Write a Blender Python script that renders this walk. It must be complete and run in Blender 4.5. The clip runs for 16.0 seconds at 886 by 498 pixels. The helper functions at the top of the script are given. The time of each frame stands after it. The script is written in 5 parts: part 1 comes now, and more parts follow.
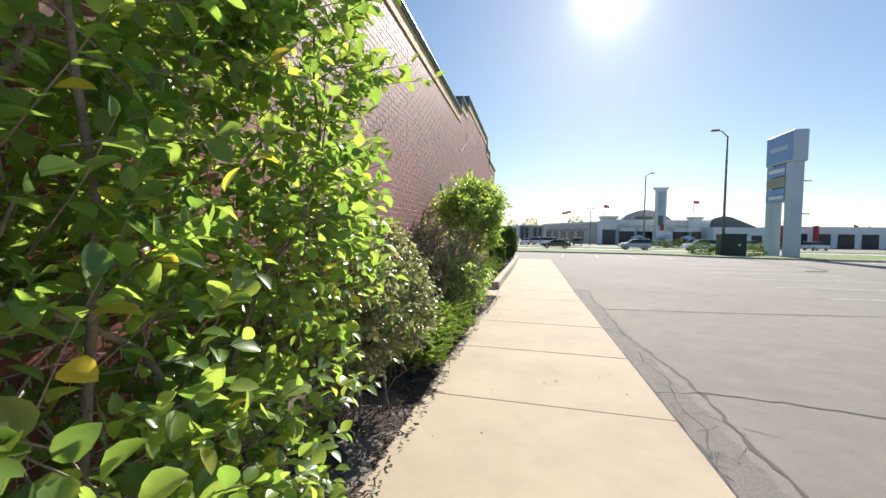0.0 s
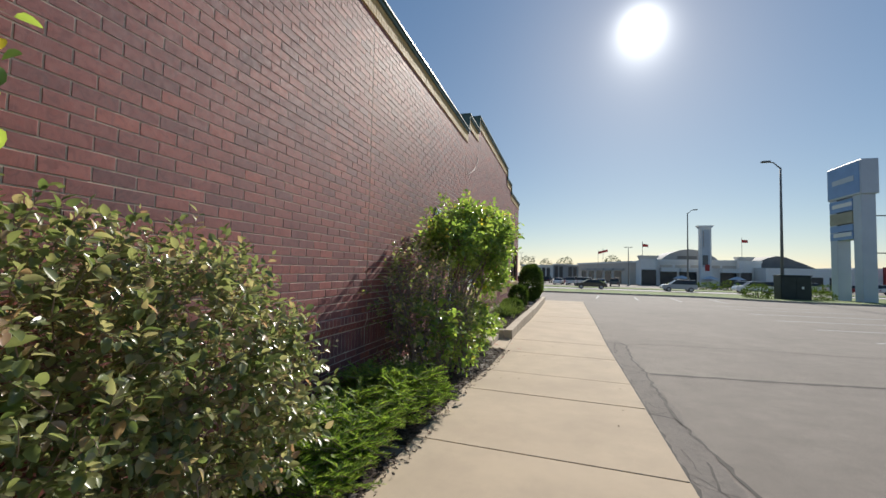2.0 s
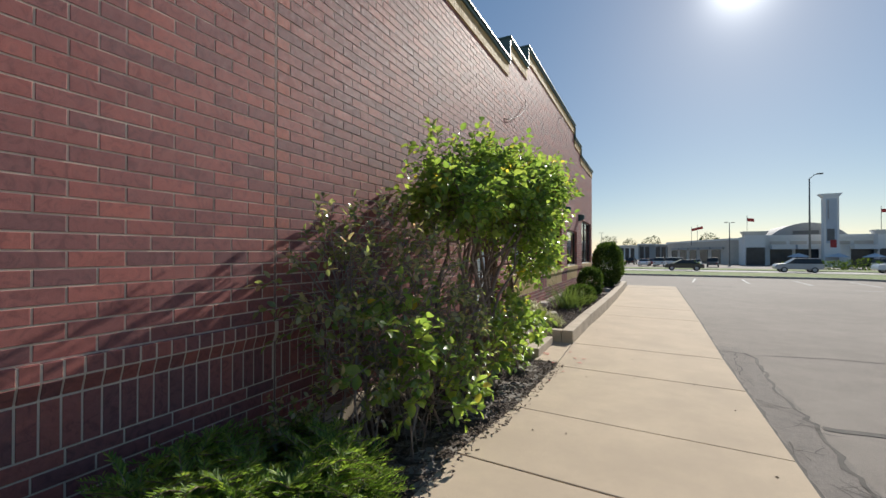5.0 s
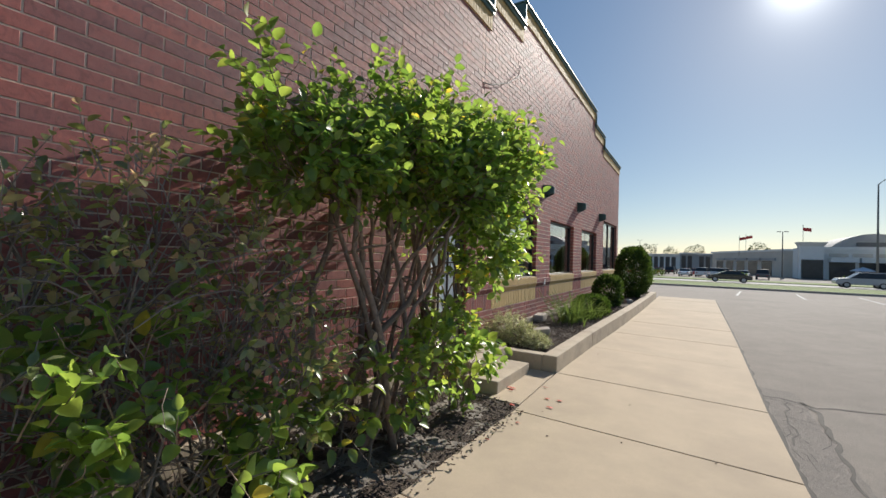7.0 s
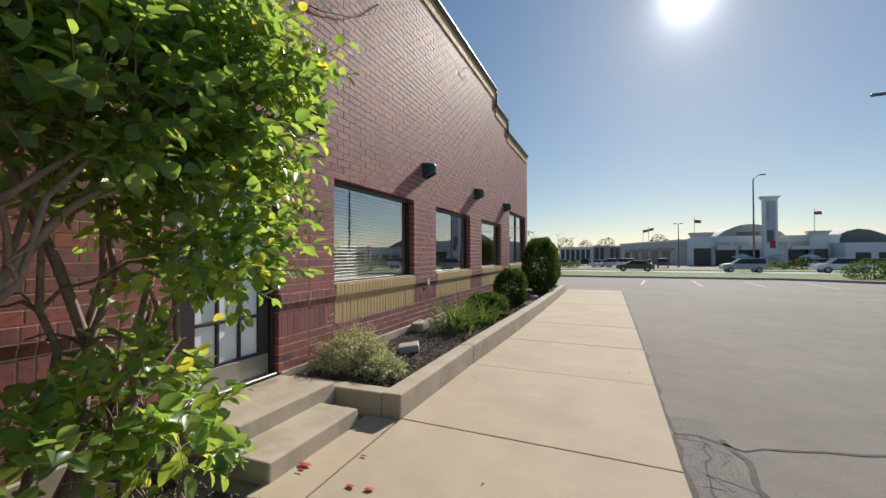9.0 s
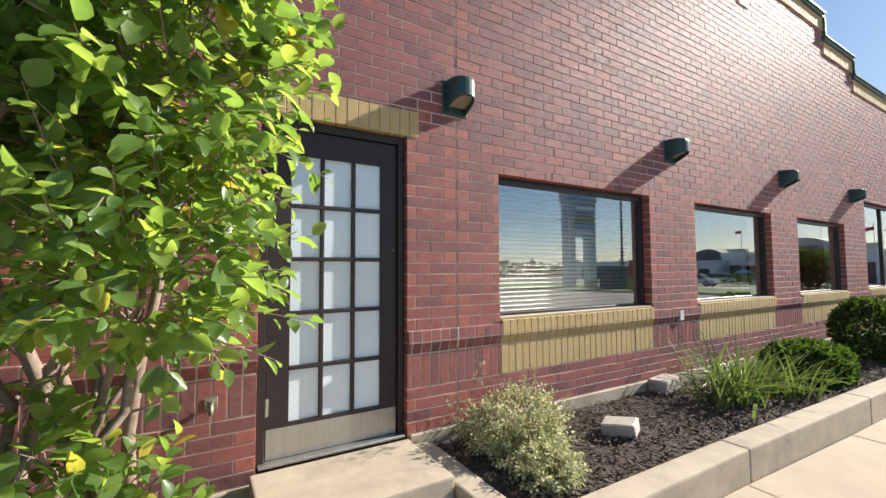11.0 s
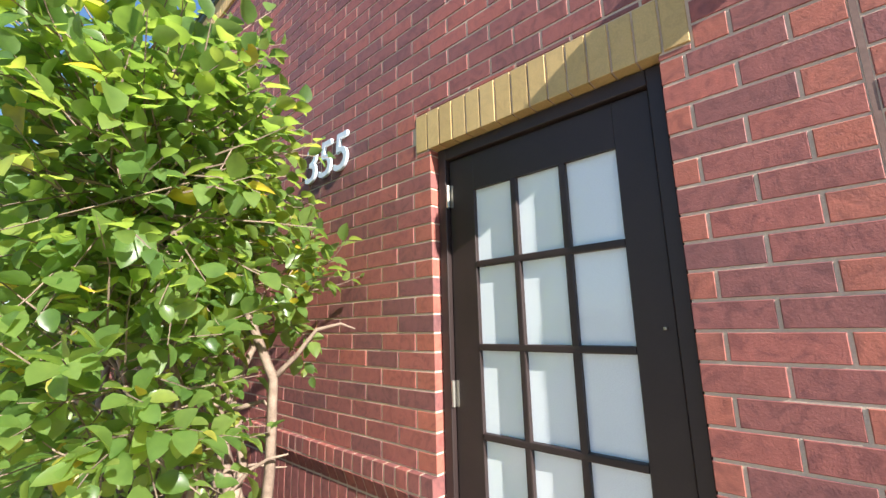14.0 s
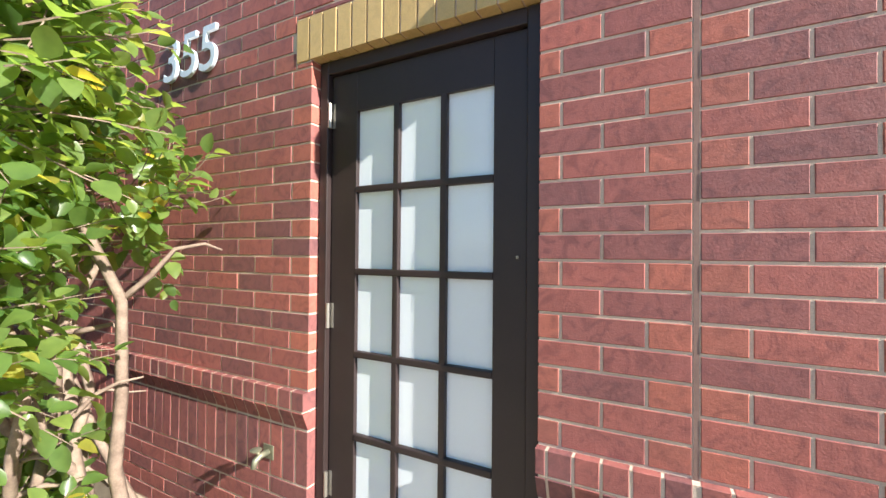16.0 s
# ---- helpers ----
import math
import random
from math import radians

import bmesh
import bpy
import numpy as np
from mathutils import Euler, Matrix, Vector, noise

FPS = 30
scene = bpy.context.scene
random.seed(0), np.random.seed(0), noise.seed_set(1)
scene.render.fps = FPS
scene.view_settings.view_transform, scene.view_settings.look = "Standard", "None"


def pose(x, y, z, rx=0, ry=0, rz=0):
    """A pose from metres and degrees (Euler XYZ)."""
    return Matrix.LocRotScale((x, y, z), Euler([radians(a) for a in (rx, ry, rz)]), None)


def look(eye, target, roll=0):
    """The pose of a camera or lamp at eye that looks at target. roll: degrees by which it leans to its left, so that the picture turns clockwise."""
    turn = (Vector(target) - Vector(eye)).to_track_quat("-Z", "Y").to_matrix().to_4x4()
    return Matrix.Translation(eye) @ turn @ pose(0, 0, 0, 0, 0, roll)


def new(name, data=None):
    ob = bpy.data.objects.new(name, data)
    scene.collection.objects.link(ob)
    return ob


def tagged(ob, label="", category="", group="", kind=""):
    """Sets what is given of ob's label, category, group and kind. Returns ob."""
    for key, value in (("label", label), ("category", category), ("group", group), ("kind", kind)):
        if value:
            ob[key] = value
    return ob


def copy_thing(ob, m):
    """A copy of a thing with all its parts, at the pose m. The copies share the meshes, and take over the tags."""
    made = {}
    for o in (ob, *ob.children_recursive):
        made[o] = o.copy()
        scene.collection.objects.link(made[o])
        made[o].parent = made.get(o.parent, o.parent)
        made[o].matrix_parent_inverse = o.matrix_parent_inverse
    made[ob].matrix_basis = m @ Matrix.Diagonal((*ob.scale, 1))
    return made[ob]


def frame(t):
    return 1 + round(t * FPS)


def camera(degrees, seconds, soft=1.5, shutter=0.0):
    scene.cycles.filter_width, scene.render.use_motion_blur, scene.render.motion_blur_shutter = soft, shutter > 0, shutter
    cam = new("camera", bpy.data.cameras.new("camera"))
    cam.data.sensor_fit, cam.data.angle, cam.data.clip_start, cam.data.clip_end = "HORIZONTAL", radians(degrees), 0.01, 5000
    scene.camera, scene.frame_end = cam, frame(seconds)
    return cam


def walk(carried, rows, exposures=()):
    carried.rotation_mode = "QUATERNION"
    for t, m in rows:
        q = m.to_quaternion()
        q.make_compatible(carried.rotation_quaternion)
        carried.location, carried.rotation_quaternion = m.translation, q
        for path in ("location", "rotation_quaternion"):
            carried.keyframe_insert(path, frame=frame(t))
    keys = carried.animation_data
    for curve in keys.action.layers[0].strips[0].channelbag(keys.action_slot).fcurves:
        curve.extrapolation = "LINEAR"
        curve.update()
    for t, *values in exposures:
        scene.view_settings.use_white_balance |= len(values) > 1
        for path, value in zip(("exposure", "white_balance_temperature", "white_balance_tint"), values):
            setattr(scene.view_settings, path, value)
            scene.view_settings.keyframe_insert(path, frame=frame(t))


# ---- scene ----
cam = camera(94.5, 16.0)
PATH = [
    (0, (2.121, -10.939, 1.659), (1.715, -8.982, 1.571), 0.8),
    (0.5, (2.271, -10.459, 1.662), (1.806, -8.515, 1.624), 1.1),
    (1, (2.331, -9.954, 1.633), (1.819, -8.021, 1.647), 1.6),
    (1.5, (2.427, -9.389, 1.635), (1.915, -7.457, 1.707), 1.1),
    (2, (2.485, -8.873, 1.613), (1.92, -6.957, 1.711), 1.3),
    (2.5, (2.48, -8.304, 1.612), (1.838, -6.413, 1.711), 1.2),
    (3, (2.489, -7.779, 1.576), (1.778, -5.911, 1.652), 0.8),
    (5.3, (2.497, -5.863, 1.52), (1.573, -4.089, 1.535), 0.1),
    (5.5, (2.542, -5.675, 1.516), (1.605, -3.908, 1.535), 0.2),
    (6, (2.591, -5.151, 1.513), (1.641, -3.392, 1.545), 0.5),
    (6.5, (2.724, -4.635, 1.475), (1.732, -2.899, 1.515), 1.4),
    (7, (2.784, -4.175, 1.442), (1.739, -2.47, 1.473), 1.6),
    (7.5, (2.842, -3.629, 1.451), (1.812, -1.914, 1.481), 0.7),
    (8, (2.906, -3.132, 1.435), (1.969, -1.364, 1.444), -0.2),
    (8.5, (2.917, -2.582, 1.426), (2.177, -0.724, 1.428), -0.8),
    (9, (2.973, -2.108, 1.402), (2.234, -0.25, 1.43), -0.2),
    (9.2, (2.958, -1.947, 1.426), (2.085, -0.149, 1.473), -0.0),
    (11.3, (2.792, -0.018, 1.474), (0.959, 0.776, 1.57), -0.5),
    (11.5, (2.771, 0.167, 1.47), (0.872, 0.786, 1.57), -0.9),
    (11.6, (2.723, 0.237, 1.468), (0.8, 0.775, 1.586), -1.4),
    (12, (2.559, 0.458, 1.451), (0.567, 0.571, 1.592), -2.1),
    (12.5, (2.264, 0.786, 1.476), (0.297, 0.462, 1.644), -1.9),
    (13, (2.007, 1.022, 1.471), (0.149, 0.309, 1.667), -1.2),
    (13.5, (1.623, 1.127, 1.543), (-0.059, 0.075, 1.794), -1.2),
    (14, (1.374, 1.286, 1.658), (-0.095, -0.023, 2.017), -1.5),
    (14.5, (1.292, 1.426, 1.773), (-0.029, -0.005, 2.229), -1.4),
    (15, (1.284, 1.46, 1.783), (-0.028, 0.025, 2.253), -0.4),
    (15.5, (1.328, 1.431, 1.643), (-0.139, 0.093, 1.884), 1.0),
    (16, (1.334, 1.373, 1.635), (-0.433, 0.437, 1.66), 0.5),
]
EXPOSURES = [(0.0, 0.95), (0.5, 0.6), (1.0, 0.4), (1.5, 0.3), (3.0, 0.3), (5.3, 0.34), (7.5, 0.38), (9.0, 0.3), (11.3, 1.2), (12.0, 1.42), (14.0, 1.4), (16.0, 1.44)]
walk(cam, [(t, look(eye, target, roll)) for t, eye, target, roll in PATH], EXPOSURES)

# ---- light: low sun ahead of the walk, hazy blue sky ----
SUN_AZ, SUN_EL = 9.5, 29.5
world = bpy.data.worlds.new("sky")
scene.world = world
world.use_nodes = True
wn, wl = world.node_tree.nodes, world.node_tree.links
sky = wn.new("ShaderNodeTexSky")
sky.sky_type = "NISHITA"
sky.sun_disc = False
sky.sun_elevation = radians(SUN_EL)
sky.sun_rotation = radians(SUN_AZ)
sky.air_density, sky.dust_density, sky.ozone_density = 0.9, 0.22, 2.0
def sky_math(kind, a, b):
    n = wn.new("ShaderNodeVectorMath")
    n.operation = kind
    for k, v in enumerate((a, b)):
        if hasattr(v, "links"):
            wl.new(v, n.inputs[k])
        else:
            n.inputs[k].default_value = v
    return n.outputs[0]


# thin even haze over the clear sky
veiled = sky_math("ADD", sky_math("MULTIPLY", sky.outputs[0], (0.056, 0.052, 0.043)), (0.016, 0.058, 0.145))
# the bright aureole of the sun in that haze
aureole = wn.new("ShaderNodeTexSky")
aureole.sky_type = "PREETHAM"
aureole.turbidity = 5.0
aureole.sun_direction = (math.sin(radians(SUN_AZ)) * math.cos(radians(SUN_EL)), math.cos(radians(SUN_AZ)) * math.cos(radians(SUN_EL)), math.sin(radians(SUN_EL)))
split = wn.new("ShaderNodeSeparateColor")
wl.new(aureole.outputs[0], split.inputs[0])
peak = wn.new("ShaderNodeMath")
peak.operation = "MULTIPLY"
peak.inputs[1].default_value = 1 / 2.29
wl.new(split.outputs[0], peak.inputs[0])
core = wn.new("ShaderNodeMath")
core.operation = "POWER"
core.inputs[1].default_value = 30.0
wl.new(peak.outputs[0], core.inputs[0])
glare = wn.new("ShaderNodeVectorMath")
glare.operation = "SCALE"
glare.inputs[0].default_value = (4.5, 4.5, 4.4)
wl.new(core.outputs[0], glare.inputs["Scale"])
wl.new(sky_math("ADD", veiled, glare.outputs[0]), wn["Background"].inputs[0])
wn["Background"].inputs[1].default_value = 1.0
sun_dir = Vector((math.sin(radians(SUN_AZ)) * math.cos(radians(SUN_EL)), math.cos(radians(SUN_AZ)) * math.cos(radians(SUN_EL)), math.sin(radians(SUN_EL))))
sun = new("sun", bpy.data.lights.new("sun", "SUN"))
sun.data.energy, sun.data.angle, sun.data.color = 5.0, radians(0.6), (1.0, 0.94, 0.85)
sun.matrix_world = look(sun_dir * 60, (0, 0, 0))


# ---- materials ----
def mat(name):
    m = bpy.data.materials.new(name)
    m.use_nodes = True
    nt = m.node_tree
    return m, nt, nt.nodes["Principled BSDF"]


def node(nt, kind, **ins):
    n = nt.nodes.new(kind)
    for k, v in ins.items():
        n.inputs[k.replace("_", " ")].default_value = v
    return n


def noise_of(nt, scale, detail=4.0, rough=0.6, coords="Object", stretch=None):
    tc = nt.nodes.new("ShaderNodeTexCoord")
    n = node(nt, "ShaderNodeTexNoise", Scale=scale, Detail=detail, Roughness=rough)
    if stretch:
        mp = nt.nodes.new("ShaderNodeMapping")
        mp.inputs["Scale"].default_value = stretch
        nt.links.new(tc.outputs[coords], mp.inputs[0])
        nt.links.new(mp.outputs[0], n.inputs["Vector"])
    else:
        nt.links.new(tc.outputs[coords], n.inputs["Vector"])
    return n.outputs["Fac"]


def ramp(nt, fac, stops):
    r = nt.nodes.new("ShaderNodeValToRGB")
    while len(r.color_ramp.elements) < len(stops):
        r.color_ramp.elements.new(0.5)
    for e, (p, c) in zip(r.color_ramp.elements, stops):
        e.position, e.color = p, (*c, 1)
    nt.links.new(fac, r.inputs[0])
    return r.outputs[0]


def mix(nt, fac, a, b, kind="MIX"):
    m = nt.nodes.new("ShaderNodeMix")
    m.data_type, m.blend_type = "RGBA", kind
    for i, v in ((0, fac), (6, a), (7, b)):
        if hasattr(v, "links"):
            nt.links.new(v, m.inputs[i])
        elif i == 0:
            m.inputs[0].default_value = v
        else:
            m.inputs[i].default_value = (*v, 1)
    return m.outputs[2]


def bump(nt, bsdf, height, strength=0.3, distance=0.01):
    b = node(nt, "ShaderNodeBump", Strength=strength, Distance=distance)
    nt.links.new(height, b.inputs["Height"])
    nt.links.new(b.outputs[0], bsdf.inputs["Normal"])


def surface(name, c1, c2, scale=8.0, fine=120.0, rough=0.8, bmp=0.2, dist=0.004, metal=0.0, spec=0.5, stain=None, stain_scale=0.7, stretch=None):
    """A two-scale material: broad tone, fine grain, optional stains."""
    m, nt, p = mat(name)
    broad, grain = noise_of(nt, scale, 5, 0.6, stretch=stretch), noise_of(nt, fine, 3, 0.7)
    col = ramp(nt, broad, [(0.3, c1), (0.7, c2)])
    g = ramp(nt, grain, [(0.3, (0.82, 0.82, 0.82)), (0.7, (1.12, 1.12, 1.12))])
    col = mix(nt, 0.8, col, g, "MULTIPLY")
    if stain:
        s = ramp(nt, noise_of(nt, stain_scale, 8, 0.7), [(0.45, (0, 0, 0)), (0.68, (1, 1, 1))])
        col = mix(nt, s, col, stain)
    nt.links.new(col, p.inputs["Base Color"])
    p.inputs["Roughness"].default_value, p.inputs["Metallic"].default_value = rough, metal
    p.inputs["Specular IOR Level"].default_value = spec
    if bmp:
        bump(nt, p, grain, bmp, dist)
    return m


def brick_mat(name, per_object, tones, rough=0.64, marks=0.7):
    m, nt, p = mat(name)
    if per_object:
        rnd = nt.nodes.new("ShaderNodeObjectInfo").outputs["Random"]
    else:
        rnd = nt.nodes.new("ShaderNodeNewGeometry").outputs["Random Per Island"]
    tone = ramp(nt, rnd, [(i / (len(tones) - 1), c) for i, c in enumerate(tones)])
    tc = nt.nodes.new("ShaderNodeTexCoord")
    geo = nt.nodes.new("ShaderNodeNewGeometry")
    smudge = node(nt, "ShaderNodeTexNoise", Scale=12.0, Detail=3.0, Roughness=0.55, Distortion=2.2)
    nt.links.new(geo.outputs["Position"], smudge.inputs["Vector"])
    grain = node(nt, "ShaderNodeTexNoise", Scale=160.0, Detail=3.0, Roughness=0.7)
    nt.links.new(geo.outputs["Position"], grain.inputs["Vector"])
    wear = node(nt, "ShaderNodeTexNoise", Scale=28.0, Detail=4.0, Roughness=0.6)
    nt.links.new(geo.outputs["Position"], wear.inputs["Vector"])
    s = ramp(nt, smudge.outputs["Fac"], [(0.34, (0.6, 0.6, 0.67)), (0.5, (1, 1, 1)), (0.64, (1.1, 1.08, 1.08)), (0.74, (1.35, 1.3, 1.28))])
    col = mix(nt, marks, tone, s, "MULTIPLY")
    g = ramp(nt, grain.outputs["Fac"], [(0.3, (0.85, 0.85, 0.85)), (0.7, (1.12, 1.12, 1.12))])
    col = mix(nt, 0.7, col, g, "MULTIPLY")
    nt.links.new(col, p.inputs["Base Color"])
    r = ramp(nt, wear.outputs["Fac"], [(0.3, (rough - 0.1,) * 3), (0.7, (rough + 0.2,) * 3)])
    nt.links.new(r, p.inputs["Roughness"])
    p.inputs["Specular IOR Level"].default_value = 0.52
    h = mix(nt, 0.5, wear.outputs["Fac"], grain.outputs["Fac"])
    bump(nt, p, h, 0.35, 0.006)
    return m


RED = [(0.19, 0.078, 0.078), (0.27, 0.094, 0.086), (0.34, 0.108, 0.09), (0.205, 0.081, 0.08), (0.295, 0.099, 0.086), (0.37, 0.114, 0.09)]
RED_CUT = [(0.32, 0.11, 0.085), (0.4, 0.125, 0.088), (0.35, 0.115, 0.085)]
YEL = [(0.52, 0.36, 0.15), (0.58, 0.41, 0.18), (0.55, 0.385, 0.165)]
M_brick = brick_mat("red_brick", False, RED)
M_brick_ob = brick_mat("red_brick_single", True, RED)
M_brick_cut = brick_mat("bright_red_brick", False, RED_CUT)
M_yellow = brick_mat("yellow_brick", False, YEL, 0.7, 0.2)
M_yellow_ob = brick_mat("yellow_brick_single", True, YEL, 0.7, 0.2)
M_mortar = surface("mortar", (0.55, 0.43, 0.34), (0.68, 0.55, 0.44), 3, 200, 0.95, 0.4, 0.003)
M_caulk = surface("caulk", (0.2, 0.12, 0.1), (0.28, 0.18, 0.15), 6, 90, 0.7, 0.1)
M_concrete = surface("sidewalk_concrete", (0.46, 0.37, 0.27), (0.53, 0.43, 0.31), 1.6, 260, 0.9, 0.25, 0.003, spec=0.3, stain=(0.42, 0.34, 0.25), stain_scale=0.9)
M_planter = surface("planter_concrete", (0.42, 0.345, 0.255), (0.52, 0.435, 0.325), 3, 180, 0.9, 0.35, 0.004, stain=(0.34, 0.28, 0.21), stain_scale=2.2)
M_stone = surface("pale_stone", (0.42, 0.36, 0.31), (0.55, 0.48, 0.42), 12, 120, 0.9, 0.4, 0.006)
M_mulch = surface("mulch", (0.045, 0.032, 0.024), (0.1, 0.072, 0.053), 14, 150, 0.95, 0.8, 0.02)
M_chip = surface("mulch_chip", (0.075, 0.052, 0.038), (0.18, 0.13, 0.095), 6, 90, 0.9, 0.3)
M_bark = surface("bark", (0.16, 0.11, 0.085), (0.33, 0.25, 0.195), 20, 140, 0.85, 0.5, 0.004)
M_bark_grey = surface("grey_twig_bark", (0.17, 0.14, 0.125), (0.32, 0.27, 0.24), 20, 140, 0.85, 0.4, 0.003)
M_coping = surface("green_coping_metal", (0.055, 0.1, 0.085), (0.085, 0.14, 0.12), 2, 60, 0.45, 0.05, metal=0.0)
M_bronze = surface("bronze_frame", (0.018, 0.014, 0.013), (0.028, 0.022, 0.02), 5, 120, 0.4, 0.05)
M_door = surface("dark_brown_door_paint", (0.026, 0.016, 0.016), (0.036, 0.023, 0.022), 3, 150, 0.5, 0.06, 0.002)
M_steel = surface("brushed_steel", (0.42, 0.4, 0.36), (0.5, 0.48, 0.44), 2, 200, 0.42, 0.1, 0.001, metal=0.85, stretch=(1, 40, 1))
M_blind = surface("blind_slat", (0.74, 0.74, 0.69), (0.82, 0.81, 0.76), 3, 60, 0.6, 0.0)
M_lamp_green = surface("dark_green_lamp_metal", (0.018, 0.055, 0.048), (0.03, 0.08, 0.07), 6, 90, 0.4, 0.05)
M_diffuser = surface("lamp_diffuser", (0.3, 0.25, 0.19), (0.38, 0.32, 0.25), 6, 90, 0.4, 0.0)
M_number = surface("pale_metal_digit", (0.62, 0.7, 0.8), (0.7, 0.77, 0.86), 8, 90, 0.4, 0.0)
M_brass = surface("weathered_brass", (0.2, 0.22, 0.16), (0.36, 0.34, 0.24), 30, 200, 0.5, 0.1, metal=0.6)
M_grass = surface("grass", (0.1, 0.155, 0.03), (0.17, 0.22, 0.05), 2.5, 60, 0.95, 0.6, 0.03)
M_kerb = surface("kerb_concrete", (0.36, 0.33, 0.28), (0.46, 0.42, 0.36), 2, 90, 0.9, 0.2)
M_road = surface("road_concrete", (0.3, 0.29, 0.27), (0.38, 0.37, 0.34), 0.3, 40, 0.9, 0.1)
M_white = surface("white_render", (0.72, 0.72, 0.7), (0.8, 0.8, 0.77), 0.5, 20, 0.8, 0.05)
M_grey = surface("grey_cladding", (0.32, 0.32, 0.32), (0.4, 0.4, 0.39), 0.5, 20, 0.8, 0.05)
M_tan = surface("tan_render", (0.5, 0.46, 0.4), (0.6, 0.55, 0.48), 0.5, 20, 0.85, 0.05)
M_dark = surface("dark_shop_glass", (0.02, 0.024, 0.03), (0.04, 0.045, 0.055), 0.6, 10, 0.25, 0.0)
M_roof = surface("dark_roof", (0.12, 0.12, 0.12), (0.17, 0.17, 0.165), 0.6, 20, 0.8, 0.05)
M_redp = surface("red_paint", (0.35, 0.03, 0.03), (0.42, 0.045, 0.04), 1, 20, 0.6, 0.0)
M_blue = surface("blue_sign_panel", (0.16, 0.29, 0.52), (0.2, 0.34, 0.6), 0.8, 30, 0.5, 0.0)
M_sign = surface("pale_blue_sign_metal", (0.42, 0.48, 0.55), (0.5, 0.56, 0.62), 0.6, 30, 0.55, 0.05)
M_yelp = surface("ochre_panel", (0.25, 0.24, 0.16), (0.3, 0.29, 0.2), 0.8, 30, 0.5, 0.0)
M_pole = surface("grey_lamp_pole", (0.12, 0.12, 0.115), (0.18, 0.18, 0.17), 3, 60, 0.6, 0.05)
M_util = surface("dark_green_cabinet", (0.022, 0.03, 0.026), (0.035, 0.045, 0.04), 2, 60, 0.6, 0.05)
M_line = surface("worn_white_line", (0.5, 0.49, 0.46), (0.62, 0.61, 0.58), 10, 120, 0.9, 0.1, stain=(0.3, 0.29, 0.27), stain_scale=6)
M_patch = surface("broken_asphalt_edge", (0.19, 0.168, 0.148), (0.25, 0.222, 0.195), 5, 70, 0.95, 0.7, 0.012, stain=(0.15, 0.132, 0.118), stain_scale=5)
M_crack = surface("crack_filler", (0.05, 0.045, 0.04), (0.085, 0.075, 0.065), 10, 120, 0.9, 0.3)
M_tyre = surface("tyre_rubber", (0.012, 0.012, 0.012), (0.02, 0.02, 0.02), 10, 100, 0.9, 0.1)
M_rim = surface("wheel_rim", (0.35, 0.35, 0.35), (0.45, 0.45, 0.45), 10, 100, 0.35, 0.0, metal=0.7)
M_autoglass = surface("car_glass", (0.015, 0.018, 0.02), (0.025, 0.028, 0.03), 2, 20, 0.08, 0.0)
M_lens = surface("lamp_lens", (0.6, 0.6, 0.6), (0.7, 0.7, 0.7), 5, 20, 0.2, 0.0)
M_taillens = surface("red_lens", (0.3, 0.02, 0.02), (0.35, 0.03, 0.03), 5, 20, 0.2, 0.0)
M_interior = surface("interior_wall", (0.16, 0.15, 0.14), (0.2, 0.19, 0.17), 1, 20, 0.9, 0.0)
M_petal = surface("fallen_red_petal", (0.4, 0.03, 0.02), (0.55, 0.06, 0.03), 40, 200, 0.6, 0.0)
M_wire = surface("black_cable", (0.02, 0.018, 0.018), (0.03, 0.028, 0.028), 20, 90, 0.6, 0.0)


def asphalt():
    m, nt, p = mat("worn_asphalt")
    broad = noise_of(nt, 0.35, 6, 0.62)
    mid = noise_of(nt, 2.4, 6, 0.7)
    grain = noise_of(nt, 190, 2, 0.6)
    col = ramp(nt, broad, [(0.3, (0.218, 0.193, 0.17)), (0.7, (0.265, 0.236, 0.207))])
    col = mix(nt, 0.6, col, ramp(nt, mid, [(0.3, (0.78, 0.78, 0.78)), (0.7, (1.12, 1.12, 1.12))]), "MULTIPLY")
    col = mix(nt, 0.8, col, ramp(nt, grain, [(0.33, (0.62, 0.62, 0.62)), (0.68, (1.3, 1.28, 1.24))]), "MULTIPLY")
    nt.links.new(col, p.inputs["Base Color"])
    p.inputs["Roughness"].default_value = 0.92
    p.inputs["Specular IOR Level"].default_value = 0.3
    bump(nt, p, grain, 0.5, 0.006)
    return m


